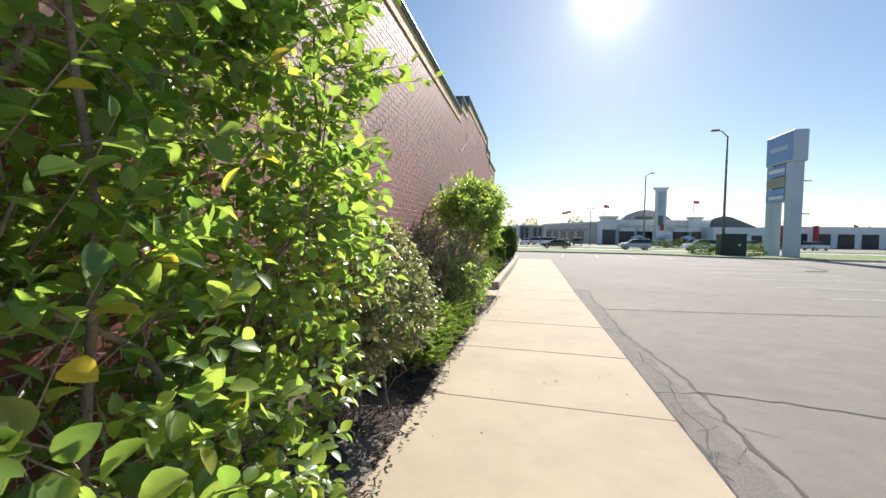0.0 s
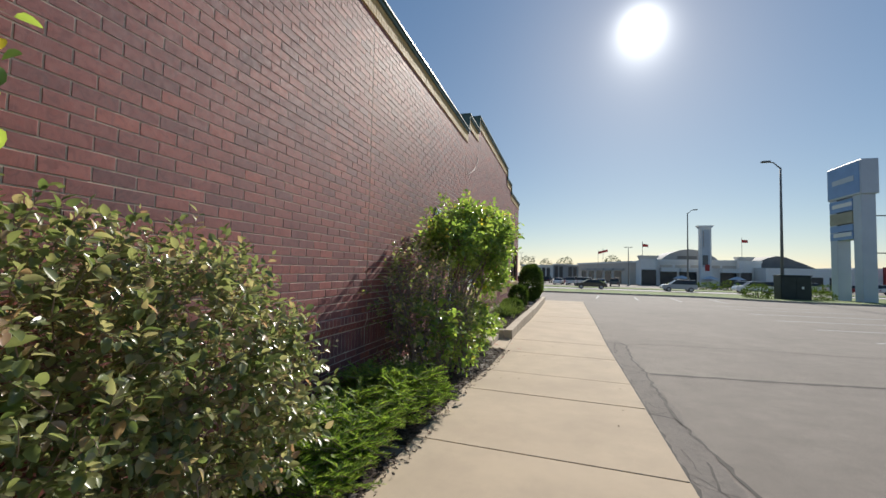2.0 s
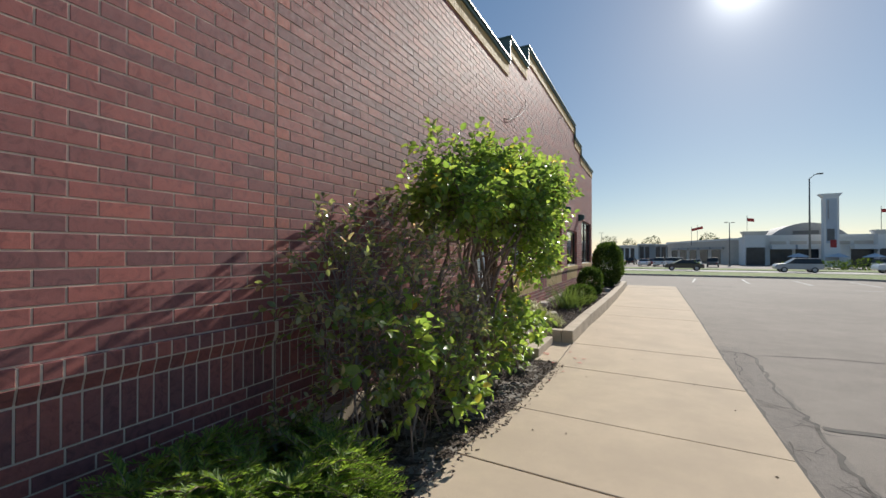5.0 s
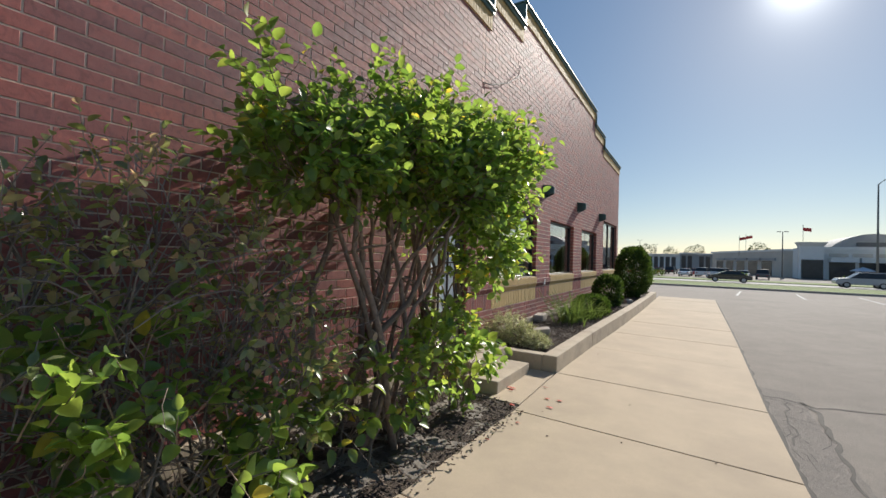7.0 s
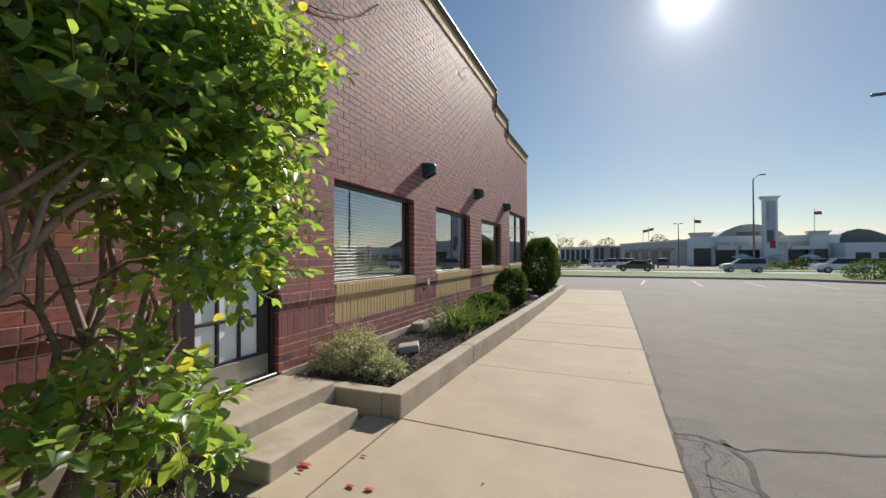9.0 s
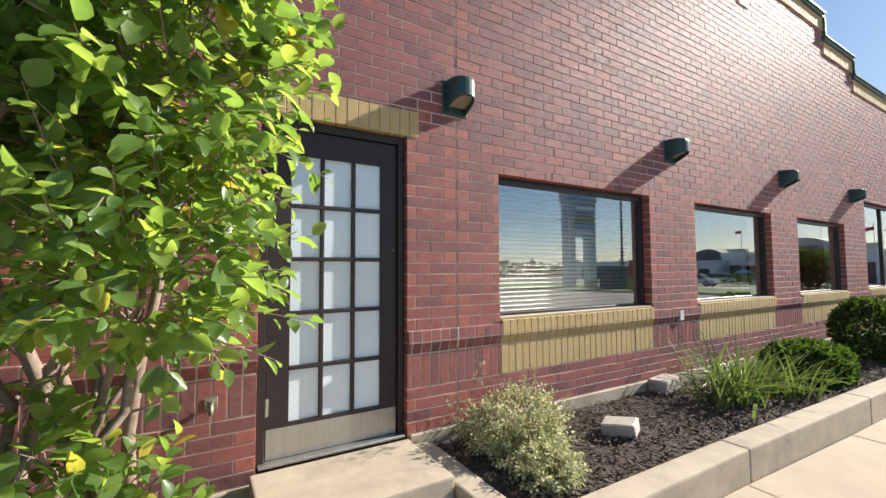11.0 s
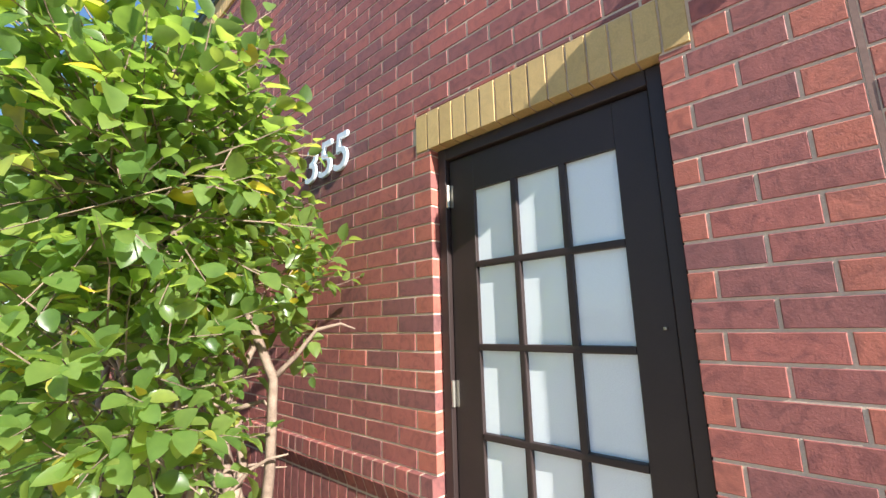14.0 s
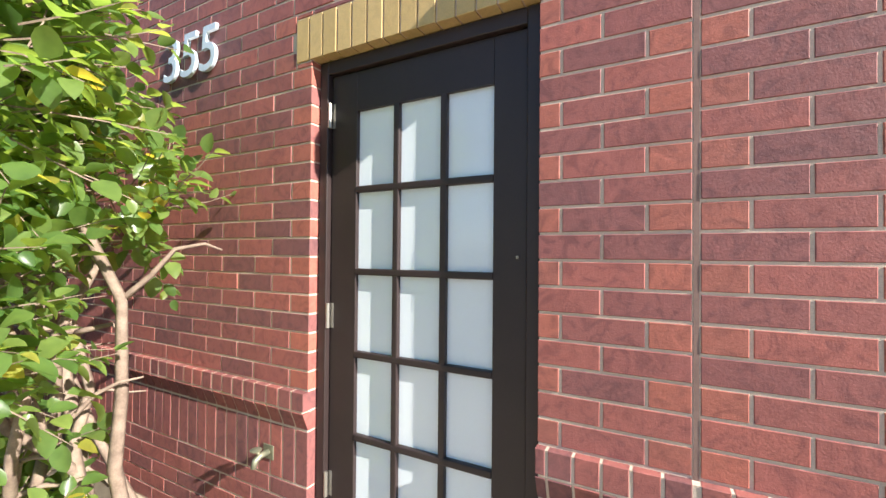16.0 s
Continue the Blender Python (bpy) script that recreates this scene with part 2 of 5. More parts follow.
def leaf_mat(name, tones, trans, rough=0.42, gloss=0.5, share=0.42):
    """Leaf: diffuse and glossy top, light shining through."""
    m, nt, p = mat(name)
    geo = nt.nodes.new("ShaderNodeNewGeometry")
    col = ramp(nt, geo.outputs["Random Per Island"], tones)
    n = node(nt, "ShaderNodeTexNoise", Scale=22.0, Detail=3.0)
    nt.links.new(geo.outputs["Position"], n.inputs["Vector"])
    col = mix(nt, 0.6, col, ramp(nt, n.outputs["Fac"], [(0.3, (0.7, 0.75, 0.7)), (0.7, (1.2, 1.15, 1.1))]), "MULTIPLY")
    nt.links.new(col, p.inputs["Base Color"])
    p.inputs["Roughness"].default_value = rough
    p.inputs["Specular IOR Level"].default_value = gloss
    t = nt.nodes.new("ShaderNodeBsdfTranslucent")
    tcol = mix(nt, 1.0, col, trans, "MULTIPLY")
    nt.links.new(tcol, t.inputs["Color"])
    ms = nt.nodes.new("ShaderNodeMixShader")
    ms.inputs[0].default_value = share
    nt.links.new(p.outputs[0], ms.inputs[1])
    nt.links.new(t.outputs[0], ms.inputs[2])
    nt.links.new(ms.outputs[0], nt.nodes["Material Output"].inputs["Surface"])
    return m


M_asphalt = asphalt()
M_leaf = leaf_mat("broad_green_leaf", [(0.0, (0.082, 0.162, 0.046)), (0.5, (0.132, 0.228, 0.064)), (0.96, (0.195, 0.285, 0.082)), (0.999, (0.38, 0.34, 0.06))], (3.1, 2.6, 1.45), 0.34, 0.6, 0.54)
M_leaf_small = leaf_mat("small_dull_leaf", [(0.0, (0.11, 0.16, 0.06)), (0.5, (0.2, 0.24, 0.11)), (0.85, (0.33, 0.33, 0.2)), (1.0, (0.4, 0.26, 0.19))], (1.8, 1.7, 1.2), 0.28, 0.9, 0.44)
M_leaf_dark = leaf_mat("shiny_olive_leaf", [(0.0, (0.13, 0.18, 0.065)), (0.5, (0.22, 0.27, 0.11)), (0.85, (0.38, 0.38, 0.22)), (1.0, (0.45, 0.32, 0.24))], (2.1, 1.95, 1.35), 0.25, 1.0, 0.5)
M_juniper = leaf_mat("juniper_needle", [(0.0, (0.07, 0.14, 0.03)), (0.6, (0.16, 0.25, 0.055)), (1.0, (0.26, 0.35, 0.085))], (2.4, 2.3, 1.2), 0.5, 0.4, 0.45)
M_box = leaf_mat("clipped_shrub_leaf", [(0.0, (0.025, 0.05, 0.012)), (0.6, (0.045, 0.08, 0.018)), (1.0, (0.08, 0.12, 0.03))], (2.2, 2.2, 1.2), 0.6, 0.2, 0.35)
M_farshrub = leaf_mat("verge_shrub_leaf", [(0.0, (0.05, 0.085, 0.022)), (1.0, (0.11, 0.16, 0.04))], (1.8, 1.8, 1.0), 0.85, 0.08, 0.3)
M_iris = leaf_mat("strap_leaf", [(0.0, (0.07, 0.12, 0.035)), (0.6, (0.12, 0.17, 0.055)), (1.0, (0.2, 0.22, 0.08))], (2.0, 2.0, 1.2), 0.4, 0.5, 0.35)
M_variegated = leaf_mat("cream_edged_leaf", [(0.0, (0.2, 0.27, 0.09)), (0.4, (0.42, 0.43, 0.22)), (1.0, (0.7, 0.66, 0.48))], (1.6, 1.6, 1.2), 0.5, 0.4, 0.3)
M_tree = leaf_mat("far_tree_leaf", [(0.0, (0.03, 0.05, 0.02)), (1.0, (0.06, 0.085, 0.03))], (1.6, 1.6, 1.0), 0.6, 0.3, 0.25)


def glass_mat(name, tint, ior, rough=0.0):
    m, nt, p = mat(name)
    p.inputs["Base Color"].default_value = (*tint, 1)
    p.inputs["Roughness"].default_value = rough
    p.inputs["IOR"].default_value = ior
    p.inputs["Transmission Weight"].default_value = 1.0
    return m


M_glass = glass_mat("window_glass", (0.95, 0.97, 0.96), 2.8)
M_film = surface("frosted_white_film", (0.8, 0.88, 0.94), (0.84, 0.91, 0.96), 3, 300, 0.1, 0.0, spec=1.0)


# ---- building helpers ----
def part(name, bm, material, parent=None, label=""):
    me = bpy.data.meshes.new(name)
    bm.to_mesh(me)
    bm.free()
    me.materials.append(material)
    ob = new(name, me)
    if parent:
        ob.parent = parent
    if label:
        ob["label"] = label
    return ob


def raw(name, verts, faces, material, parent=None, label="", smooth=False):
    me = bpy.data.meshes.new(name)
    me.from_pydata([tuple(v) for v in verts], [], [tuple(f) for f in faces])
    me.materials.append(material)
    if smooth:
        me.polygons.foreach_set("use_smooth", [True] * len(me.polygons))
    ob = new(name, me)
    if parent:
        ob.parent = parent
    if label:
        ob["label"] = label
    return ob


def thing(name, x, y, z, label, category, group="", kind=""):
    ob = new(name)
    ob.empty_display_size = 0.1
    ob.location = (x, y, z)
    return tagged(ob, label, category, group, kind)


def box(bm, x0, x1, y0, y1, z0, z1, bev=0.0, seg=1):
    r = bmesh.ops.create_cube(bm, size=1.0, matrix=Matrix.LocRotScale(((x0 + x1) / 2, (y0 + y1) / 2, (z0 + z1) / 2), None, (abs(x1 - x0), abs(y1 - y0), abs(z1 - z0))))
    if bev:
        es = list({e for v in r["verts"] for e in v.link_edges})
        bmesh.ops.bevel(bm, geom=es, offset=bev, segments=seg, affect="EDGES", profile=0.6)
    return bm


def boxed(*args, **kw):
    return box(bmesh.new(), *args, **kw)


def prism(bm, poly, lift):
    """A flat polygon of 3D points pushed along lift."""
    a = [bm.verts.new(p) for p in poly]
    b = [bm.verts.new(Vector(p) + Vector(lift)) for p in poly]
    bm.faces.new(a)
    bm.faces.new(b[::-1])
    for i in range(len(a)):
        j = (i + 1) % len(a)
        bm.faces.new((a[j], a[i], b[i], b[j]))
    bmesh.ops.recalc_face_normals(bm, faces=bm.faces)
    return bm


def tube_arrays(pts, radii, n=6):
    """Verts and faces of a tapering tube along points."""
    vs, fs = [], []
    pts = [Vector(p) for p in pts]
    for i, p in enumerate(pts):
        d = (pts[min(i + 1, len(pts) - 1)] - pts[max(i - 1, 0)]).normalized()
        u = d.cross(Vector((0.3, 0.9, 0.31))).normalized()
        w = d.cross(u)
        for k in range(n):
            a = 2 * math.pi * k / n
            vs.append(p + (u * math.cos(a) + w * math.sin(a)) * radii[i])
    for i in range(len(pts) - 1):
        for k in range(n):
            j = (k + 1) % n
            fs.append((i * n + k, i * n + j, (i + 1) * n + j, (i + 1) * n + k))
    fs.append(tuple(range(n))[::-1])
    fs.append(tuple((len(pts) - 1) * n + k for k in range(n)))
    return vs, fs


def tube(name, pts, radii, material, parent=None, n=8, label=""):
    if not isinstance(radii, (list, tuple)):
        radii = [radii] * len(pts)
    vs, fs = tube_arrays(pts, radii, n)
    return raw(name, vs, fs, material, parent, label, smooth=True)


def lathe(bm, profile, centre, n=20):
    """Turns (radius, z) pairs round a vertical axis."""
    rings = []
    for r, z in profile:
        rings.append([bm.verts.new((centre[0] + r * math.cos(2 * math.pi * k / n), centre[1] + r * math.sin(2 * math.pi * k / n), centre[2] + z)) for k in range(n)])
    for a, b in zip(rings, rings[1:]):
        for k in range(n):
            bm.faces.new((a[k], a[(k + 1) % n], b[(k + 1) % n], b[k]))
    bm.faces.new(rings[0][::-1])
    bm.faces.new(rings[-1])
    return bm


# ---- plan: wall face on x = 0, walk along +y, pavement at z = 0 ----
Y_SOUTH, Y_NORTH = -17.0, 14.66
WALK_X0, WALK_X1, WALK_END = 1.22, 3.43, 15.05


def walk_left(y):
    return float(np.interp(y, [-17, -8.6, -5, -3.3, -2.2, -0.4, 1.0, 3.1, 4.7, 7.3, 11.0, 15.1], [1.05, 1.1, 1.13, 1.17, 1.29, 1.36, 1.33, 1.37, 1.435, 1.5, 1.535, 1.56]))


def walk_right(y):
    return float(np.interp(y, [-17, -5, 1.0, 5.0, 15.1], [3.46, 3.45, 3.425, 3.48, 3.52]))


def fit_walk(bm):
    """Spreads straight boxes over the true, slightly wandering pavement edges."""
    for v in bm.verts:
        u = (v.co.x - WALK_X0) / (WALK_X1 - WALK_X0)
        v.co.y -= (u - 0.5) * 0.12
        v.co.x = walk_left(v.co.y) + u * (walk_right(v.co.y) - walk_left(v.co.y))
    return bm


BASE_Z, BRICK_L, COURSE, JOINT = 0.185, 0.247, 0.0853, 0.0098
BAND_TOP = BASE_Z + 5 * 0.0813 + 0.25 + 2 * 0.09
STEPS_UP = [(Y_SOUTH, 1.65, 5.35), (1.65, 3.02, 5.8), (3.02, 9.55, 6.24), (9.55, 11.05, 5.8), (11.05, Y_NORTH, 5.43)]
CONTROL = [-10.6, -3.965, 1.463, 10.72]
DOOR = (0.0, 1.016, 0.0, 2.50)
WIN_Z0, WIN_Z1 = BAND_TOP + 0.028, BAND_TOP + 0.008 + 15 * COURSE
WINDOWS = [(1.905, 4.064), (5.01, 7.112), (8.06, 10.16)]
CORNER_WIN = (11.35, 14.25)
CORNER_Z1 = 2.85


def ground_z(y):
    return float(np.interp(y, [-400, 14, 30, 60, 110, 900], [-0.022, -0.022, -0.27, -0.95, -1.4, -1.4]))


# ground: one sheet to the horizon, gently falling away beyond the lot
xs = [-900, -200, -60, -20, 0, 1.2, 3.4, 6, 12, 20, 30, 45, 80, 200, 900]
ys = [-900, -200, -60, -20, 0, 8, 14, 18, 22, 26, 30, 36, 44, 52, 60, 70, 80, 95, 110, 150, 250, 900]
gv = [(x, y, ground_z(y)) for y in ys for x in xs]
gf = [(j * len(xs) + i, j * len(xs) + i + 1, (j + 1) * len(xs) + i + 1, (j + 1) * len(xs) + i) for j in range(len(ys) - 1) for i in range(len(xs) - 1)]
tagged(raw("ground", gv, gf, M_asphalt), "worn grey asphalt of the car park", "ground", kind="structure")


def sheet(name, poly, lift, material, label, category, thick=0.0):
    """A level patch that follows the ground, given as an outline strip of (x, y0, y1)."""
    vs, fs = [], []
    rows = 10
    for x, y0, y1 in poly:
        for k in range(rows + 1):
            y = y0 + (y1 - y0) * k / rows
            vs.append((x, y, ground_z(y) + lift))
    n = rows + 1
    for i in range(len(poly) - 1):
        for k in range(rows):
            fs.append((i * n + k, (i + 1) * n + k, (i + 1) * n + k + 1, i * n + k + 1))
    if thick:
        m = len(vs)
        vs += [(x, y, z - thick) for x, y, z in vs]
        for i in range(len(poly) - 1):
            a, b = i * n, (i + 1) * n
            fs.append((a, m + a, m + b, b))
            fs.append((b + rows, m + b + rows, m + a + rows, a + rows))
    return tagged(raw(name, vs, fs, material), label, category, kind="structure")


FRONT = [(-160, 29.3), (13.0, 29.3), (14.5, 28.3), (16.0, 26.4), (17.5, 25.4), (20, 25.0), (26, 24.6), (34, 24.4), (60, 24.0), (160, 23)]
sheet("kerb", [(x, y, y + 0.18) for x, y in FRONT], 0.13, M_kerb, "pale concrete kerb along the grass verge", "kerb", 0.2)
sheet("verge_near", [(x, y + 0.18, 45.5) for x, y in FRONT], 0.12, M_grass, "dry green grass verge", "grass", 0.2)
sheet("road", [(-300, 46, 63), (300, 46, 63)], 0.02, M_road, "pale sunlit concrete road", "road")
sheet("verge_far", [(-300, 63, 78), (16, 63, 72), (45, 63, 70), (300, 63, 70)], 0.1, M_grass, "grass verge beyond the road", "grass", 0.15)
sheet("pavement_far", [(-300, 44, 45.6), (300, 44, 45.6)], 0.15, M_kerb, "pale concrete pavement along the road", "pavement", 0.1)

# parking bay lines
for i in range(4):
    x = 4.6 + 2.55 * i
    if i < 4:
        vs = [(x - 0.05, 20.4, 0), (x + 0.05, 20.4, 0), (x + 0.65, 26.0, 0), (x + 0.55, 26.0, 0)]
        vs = [(a, b, ground_z(b) + 0.005) for a, b, _ in vs]
        tagged(raw("parking_line", vs, [(0, 1, 2, 3)], M_line), "worn white painted parking bay line", "road marking", "parking lines", "structure")
for y in (1.9, 4.3, 6.8, 9.3, 11.8, 14.3, 16.8):
    x0 = 10.1
    vs = [(x0, y - 0.05, ground_z(y - 0.05) + 0.005), (x0 + 5.2, y + 0.2, ground_z(y + 0.2) + 0.005), (x0 + 5.2, y + 0.3, ground_z(y + 0.3) + 0.005), (x0, y + 0.05, ground_z(y + 0.05) + 0.005)]
    tagged(raw("parking_line", vs, [(0, 1, 2, 3)], M_line), "worn white painted parking bay line", "road marking", "parking lines", "structure")


def crack(pts, width, rough=0.5):
    """A ragged dark line on the asphalt."""
    rnd = random.Random(int(abs(pts[0][0] * 100 + pts[0][1] * 10)))
    line = []
    for (x0, y0), (x1, y1) in zip(pts, pts[1:]):
        k = max(2, int(math.hypot(x1 - x0, y1 - y0) / 0.12))
        line += [(x0 + (x1 - x0) * i / k + rnd.gauss(0, 0.015) * rough * 2, y0 + (y1 - y0) * i / k + rnd.gauss(0, 0.015) * rough * 2) for i in range(k)]
    line.append(pts[-1])
    vs, fs = [], []
    for i, (x, y) in enumerate(line):
        ax, ay = line[max(i - 1, 0)]
        bx, by = line[min(i + 1, len(line) - 1)]
        l = math.hypot(bx - ax, by - ay) or 1
        nx, ny = -(by - ay) / l, (bx - ax) / l
        w = width * rnd.uniform(0.35, 1.2) / 2
        z = ground_z(y) + 0.004
        vs += [(x + nx * w, y + ny * w, z), (x - nx * w, y - ny * w, z)]
    fs = [(2 * i, 2 * i + 1, 2 * i + 3, 2 * i + 2) for i in range(len(line) - 1)]
    tagged(raw("asphalt_crack", vs, fs, M_crack), "dark filled crack in worn asphalt", "crack", "asphalt cracks", "structure")


crack([(3.86, -13), (3.9, -8.0), (3.94, -5.75), (3.8, -4.4), (3.72, -3.66), (3.76, -1.95), (3.8, -1.1), (3.74, -0.4), (3.82, 0.8), (3.86, 1.3), (3.78, 1.6)], 0.045)
crack([(3.46, 1.62), (3.6, 1.6), (3.9, 1.46), (4.3, 1.6), (4.8, 1.72), (7.4, 1.8), (10, 1.7)], 0.035)
crack([(3.47, -6.3), (3.9, -6.2), (4.7, -6.27), (5.6, -6.5), (8, -6.4)], 0.03)
crack([(3.85, -1.4), (6, -1.2), (9.5, -0.7), (13, -0.5)], 0.1, 0.3)
crack([(3.47, -3.5), (3.7, -3.6), (3.78, -3.9)], 0.025)
crack([(3.47, -9.4), (3.8, -9.2), (4.6, -9.5), (6, -9.3)], 0.025)
crack([(3.5, -7.6), (3.66, -7.0), (3.6, -6.6), (3.75, -5.9), (3.62, -5.2), (3.7, -4.7)], 0.02)
crack([(3.48, 0.2), (3.6, 0.5), (3.55, 0.9), (3.66, 1.5)], 0.02)
crack([(walk_right(y) + 0.015, y) for y in (-14, -8, -5, -2, 1, 4, 5, 10, 15)], 0.045, 0.3)
crack([(4.0, 17.2), (6.0, 17.0)], 0.12, 0.4)


# broken strip of asphalt along the pavement edge
pr = random.Random(8)
vs, fs = [], []
for k in range(140):
    y = -14 + k * 0.115
    w = 3.8 + 0.05 * noise.noise((y * 2, 0, 1)) + pr.gauss(0, 0.015)
    vs += [(3.4, y, ground_z(y) + 0.002), (w, y, ground_z(y) + 0.002)]
fs = [(2 * k, 2 * k + 1, 2 * k + 3, 2 * k + 2) for k in range(139)]
tagged(raw("asphalt_edge", vs, fs, M_patch), "broken darker asphalt strip along the pavement", "asphalt", kind="structure")
for k in range(34):
    y = pr.uniform(-11, 2.0)
    x = pr.uniform(3.5, 3.72)
    pts = [(x, y)]
    for q in range(pr.randint(2, 5)):
        x, y = min(max(x + pr.gauss(0, 0.12), 3.47), 4.6), y + pr.gauss(0, 0.16)
        pts.append((x, y))
    crack(pts, 0.007)


# ---- pavement: slabs on a bed ----
joint_y = [-14.2, -12.4, -10.6, -8.78, -6.95, -5.12, -3.34, -2.22, -0.53, 0.98, 2.88, 4.64, 6.5, 8.3, 10.1, 11.9, 13.6]
spans = list(zip([-17] + joint_y, joint_y + [WALK_END]))
bed = bmesh.new()
for y0, y1 in spans:
    box(bed, WALK_X0 + 0.004, WALK_X1 - 0.004, y0, y1, -0.35, -0.03)
pavement = tagged(part("pavement", fit_walk(bed), M_crack), "sunlit buff concrete pavement in large slabs", "pavement", kind="structure")
slab_rnd = random.Random(4)
for y0, y1 in spans:
    bm = fit_walk(boxed(WALK_X0, WALK_X1, y0 + 0.006, y1 - 0.006, -0.12, 0.0, bev=0.007, seg=2))
    dz = slab_rnd.uniform(-0.004, 0.0)
    for v in bm.verts:
        v.co.z += (v.co.x - 2.3) * slab_rnd.gauss(0, 0.0004) + dz
    part("slab", bm, M_concrete, pavement)
bm = boxed(1.0, WALK_X0 - 0.02, -0.3, 1.01, -0.12, -0.004, bev=0.006, seg=2)
for v in bm.verts:
    if v.co.x > 1.1:
        v.co.x += walk_left(v.co.y) - WALK_X0
part("slab", bm, M_concrete, pavement)


# ---- planting bed soil ----
def soil(name, x0, x1, y0, y1, z, amp, label):
    nx, ny = 10, max(8, int((y1 - y0) / 0.12))
    vs = []
    for j in range(ny + 1):
        for i in range(nx + 1):
            y = y0 + (y1 - y0) * j / ny
            x = x0 + (x1 + walk_left(y) - WALK_X0 - x0) * i / nx
            edge = min(1.0, min(i, nx - i) / 2)
            vs.append((x, y, z + amp * noise.noise((x * 2.3, y * 2.3, 3)) * edge + amp * 0.6 * noise.noise((x * 9, y * 9, 7))))
    fs = [(j * (nx + 1) + i, j * (nx + 1) + i + 1, (j + 1) * (nx + 1) + i + 1, (j + 1) * (nx + 1) + i) for j in range(ny) for i in range(nx)]
    return tagged(raw(name, vs, fs, M_mulch, smooth=True), label, "soil", kind="structure")


def chips(name, x0, x1, y0, y1, z, count, seed, label):
    rng = np.random.default_rng(seed)
    vs, fs = [], []
    for k in range(count):
        c = Vector((rng.uniform(x0, x1), rng.uniform(y0, y1), z + rng.uniform(-0.01, 0.028)))
        c.x += (walk_left(c.y) - WALK_X0) * (c.x - min(x0, 0.1)) / x1
        l, w, h = rng.uniform(0.007, 0.026), rng.uniform(0.003, 0.008), rng.uniform(0.0015, 0.004)
        r = Euler((rng.normal(0, 0.35), rng.normal(0, 0.35), rng.uniform(0, 6.3))).to_matrix()
        b = len(vs)
        for sx, sy, sz in ((-1, -1, -1), (1, -0.7, -1), (1, 0.8, -1), (-0.9, 1, -1), (-1, -1, 1), (1, -0.7, 1), (1, 0.8, 1), (-0.9, 1, 1)):
            vs.append(c + r @ Vector((sx * l, sy * w, sz * h)))
        fs += [(b + 4, b + 5, b + 6, b + 7), (b, b + 1, b + 5, b + 4), (b + 1, b + 2, b + 6, b + 5), (b + 2, b + 3, b + 7, b + 6), (b + 3, b, b + 4, b + 7)]
    return tagged(raw(name, vs, fs, M_chip), label, "mulch", kind="stuff")


soil("soil_bed", 0.0, WALK_X0 + 0.005, -17, -0.3, -0.02, 0.035, "dark shredded mulch bed beside the brick wall")
soil("soil_planter", 0.0, 1.05, 1.2, 13.9, 0.15, 0.035, "dark mulch filling the raised planter")
chips("mulch_bed", 0.03, 1.24, -11.5, -0.3, 0.0, 8500, 5, "shredded brown bark mulch chips in the bed")
chips("mulch_planter", 0.05, 1.0, 1.22, 8.0, 0.165, 5200, 6, "shredded brown bark mulch chips in the planter")
chips("mulch_spill", 1.2, 1.34, -11.5, -0.4, 0.004, 420, 7, "scattered mulch crumbs along the pavement edge")


# ---- brick wall ----
def minus(r, cut):
    """Rectangle (y0, y1, z0, z1) less another, as rectangles."""
    y0, y1, z0, z1 = r
    a0, a1, b0, b1 = cut
    if a0 >= y1 or a1 <= y0 or b0 >= z1 or b1 <= z0:
        return [r]
    out = []
    if y0 < a0:
        out.append((y0, a0, z0, z1))
    if y1 > a1:
        out.append((a1, y1, z0, z1))
    m0, m1 = max(y0, a0), min(y1, a1)
    if z0 < b0:
        out.append((m0, m1, z0, b0))
    if z1 > b1:
        out.append((m0, m1, b1, z1))
    return out


def less_all(rects, cuts):
    for c in cuts:
        rects = [p for r in rects for p in minus(r, c)]
    return rects


holes = [DOOR] + [(a, b, WIN_Z0, WIN_Z1) for a, b in WINDOWS] + [(*CORNER_WIN, WIN_Z0, CORNER_Z1)]
bm = bmesh.new()
grow = [(a - 0.008, b + 0.008, c - 0.008, d + 0.008) for a, b, c, d in holes]
cols = [Y_SOUTH] + sorted({y for a, b, _, _ in grow for y in (a, b)} | {s[1] for s in STEPS_UP[:-1]}) + [Y_NORTH]
for a, b in zip(cols, cols[1:]):
    top = next(t for s0, s1, t in STEPS_UP if s0 <= (a + b) / 2 <= s1) - 0.1
    for r in less_all([(a, b, -0.3, top)], grow):
        box(bm, -0.32, -0.003, *r)
wall = tagged(part("wall_east", bm, M_mortar), "flashed dark red brick wall with pale mortar", "brick wall", kind="structure")

# the concrete footing shows below the lowest course
bm = boxed(-0.2, 0.018, Y_SOUTH, -0.02, -0.3, BASE_Z - 0.01, bev=0.008)
part("footing", bm, M_planter, wall, "rough grey concrete footing")
part("footing", boxed(-0.2, 0.018, 1.04, Y_NORTH, -0.3, BASE_Z + 0.074, bev=0.008), M_planter, wall, "rough grey concrete footing")

TEMPLATE_F = [(0, 1, 2, 3), (4, 5, 1, 0), (5, 6, 2, 1), (6, 7, 3, 2), (7, 4, 0, 3), (8, 9, 5, 4), (9, 10, 6, 5), (10, 11, 7, 6), (11, 8, 4, 7)]


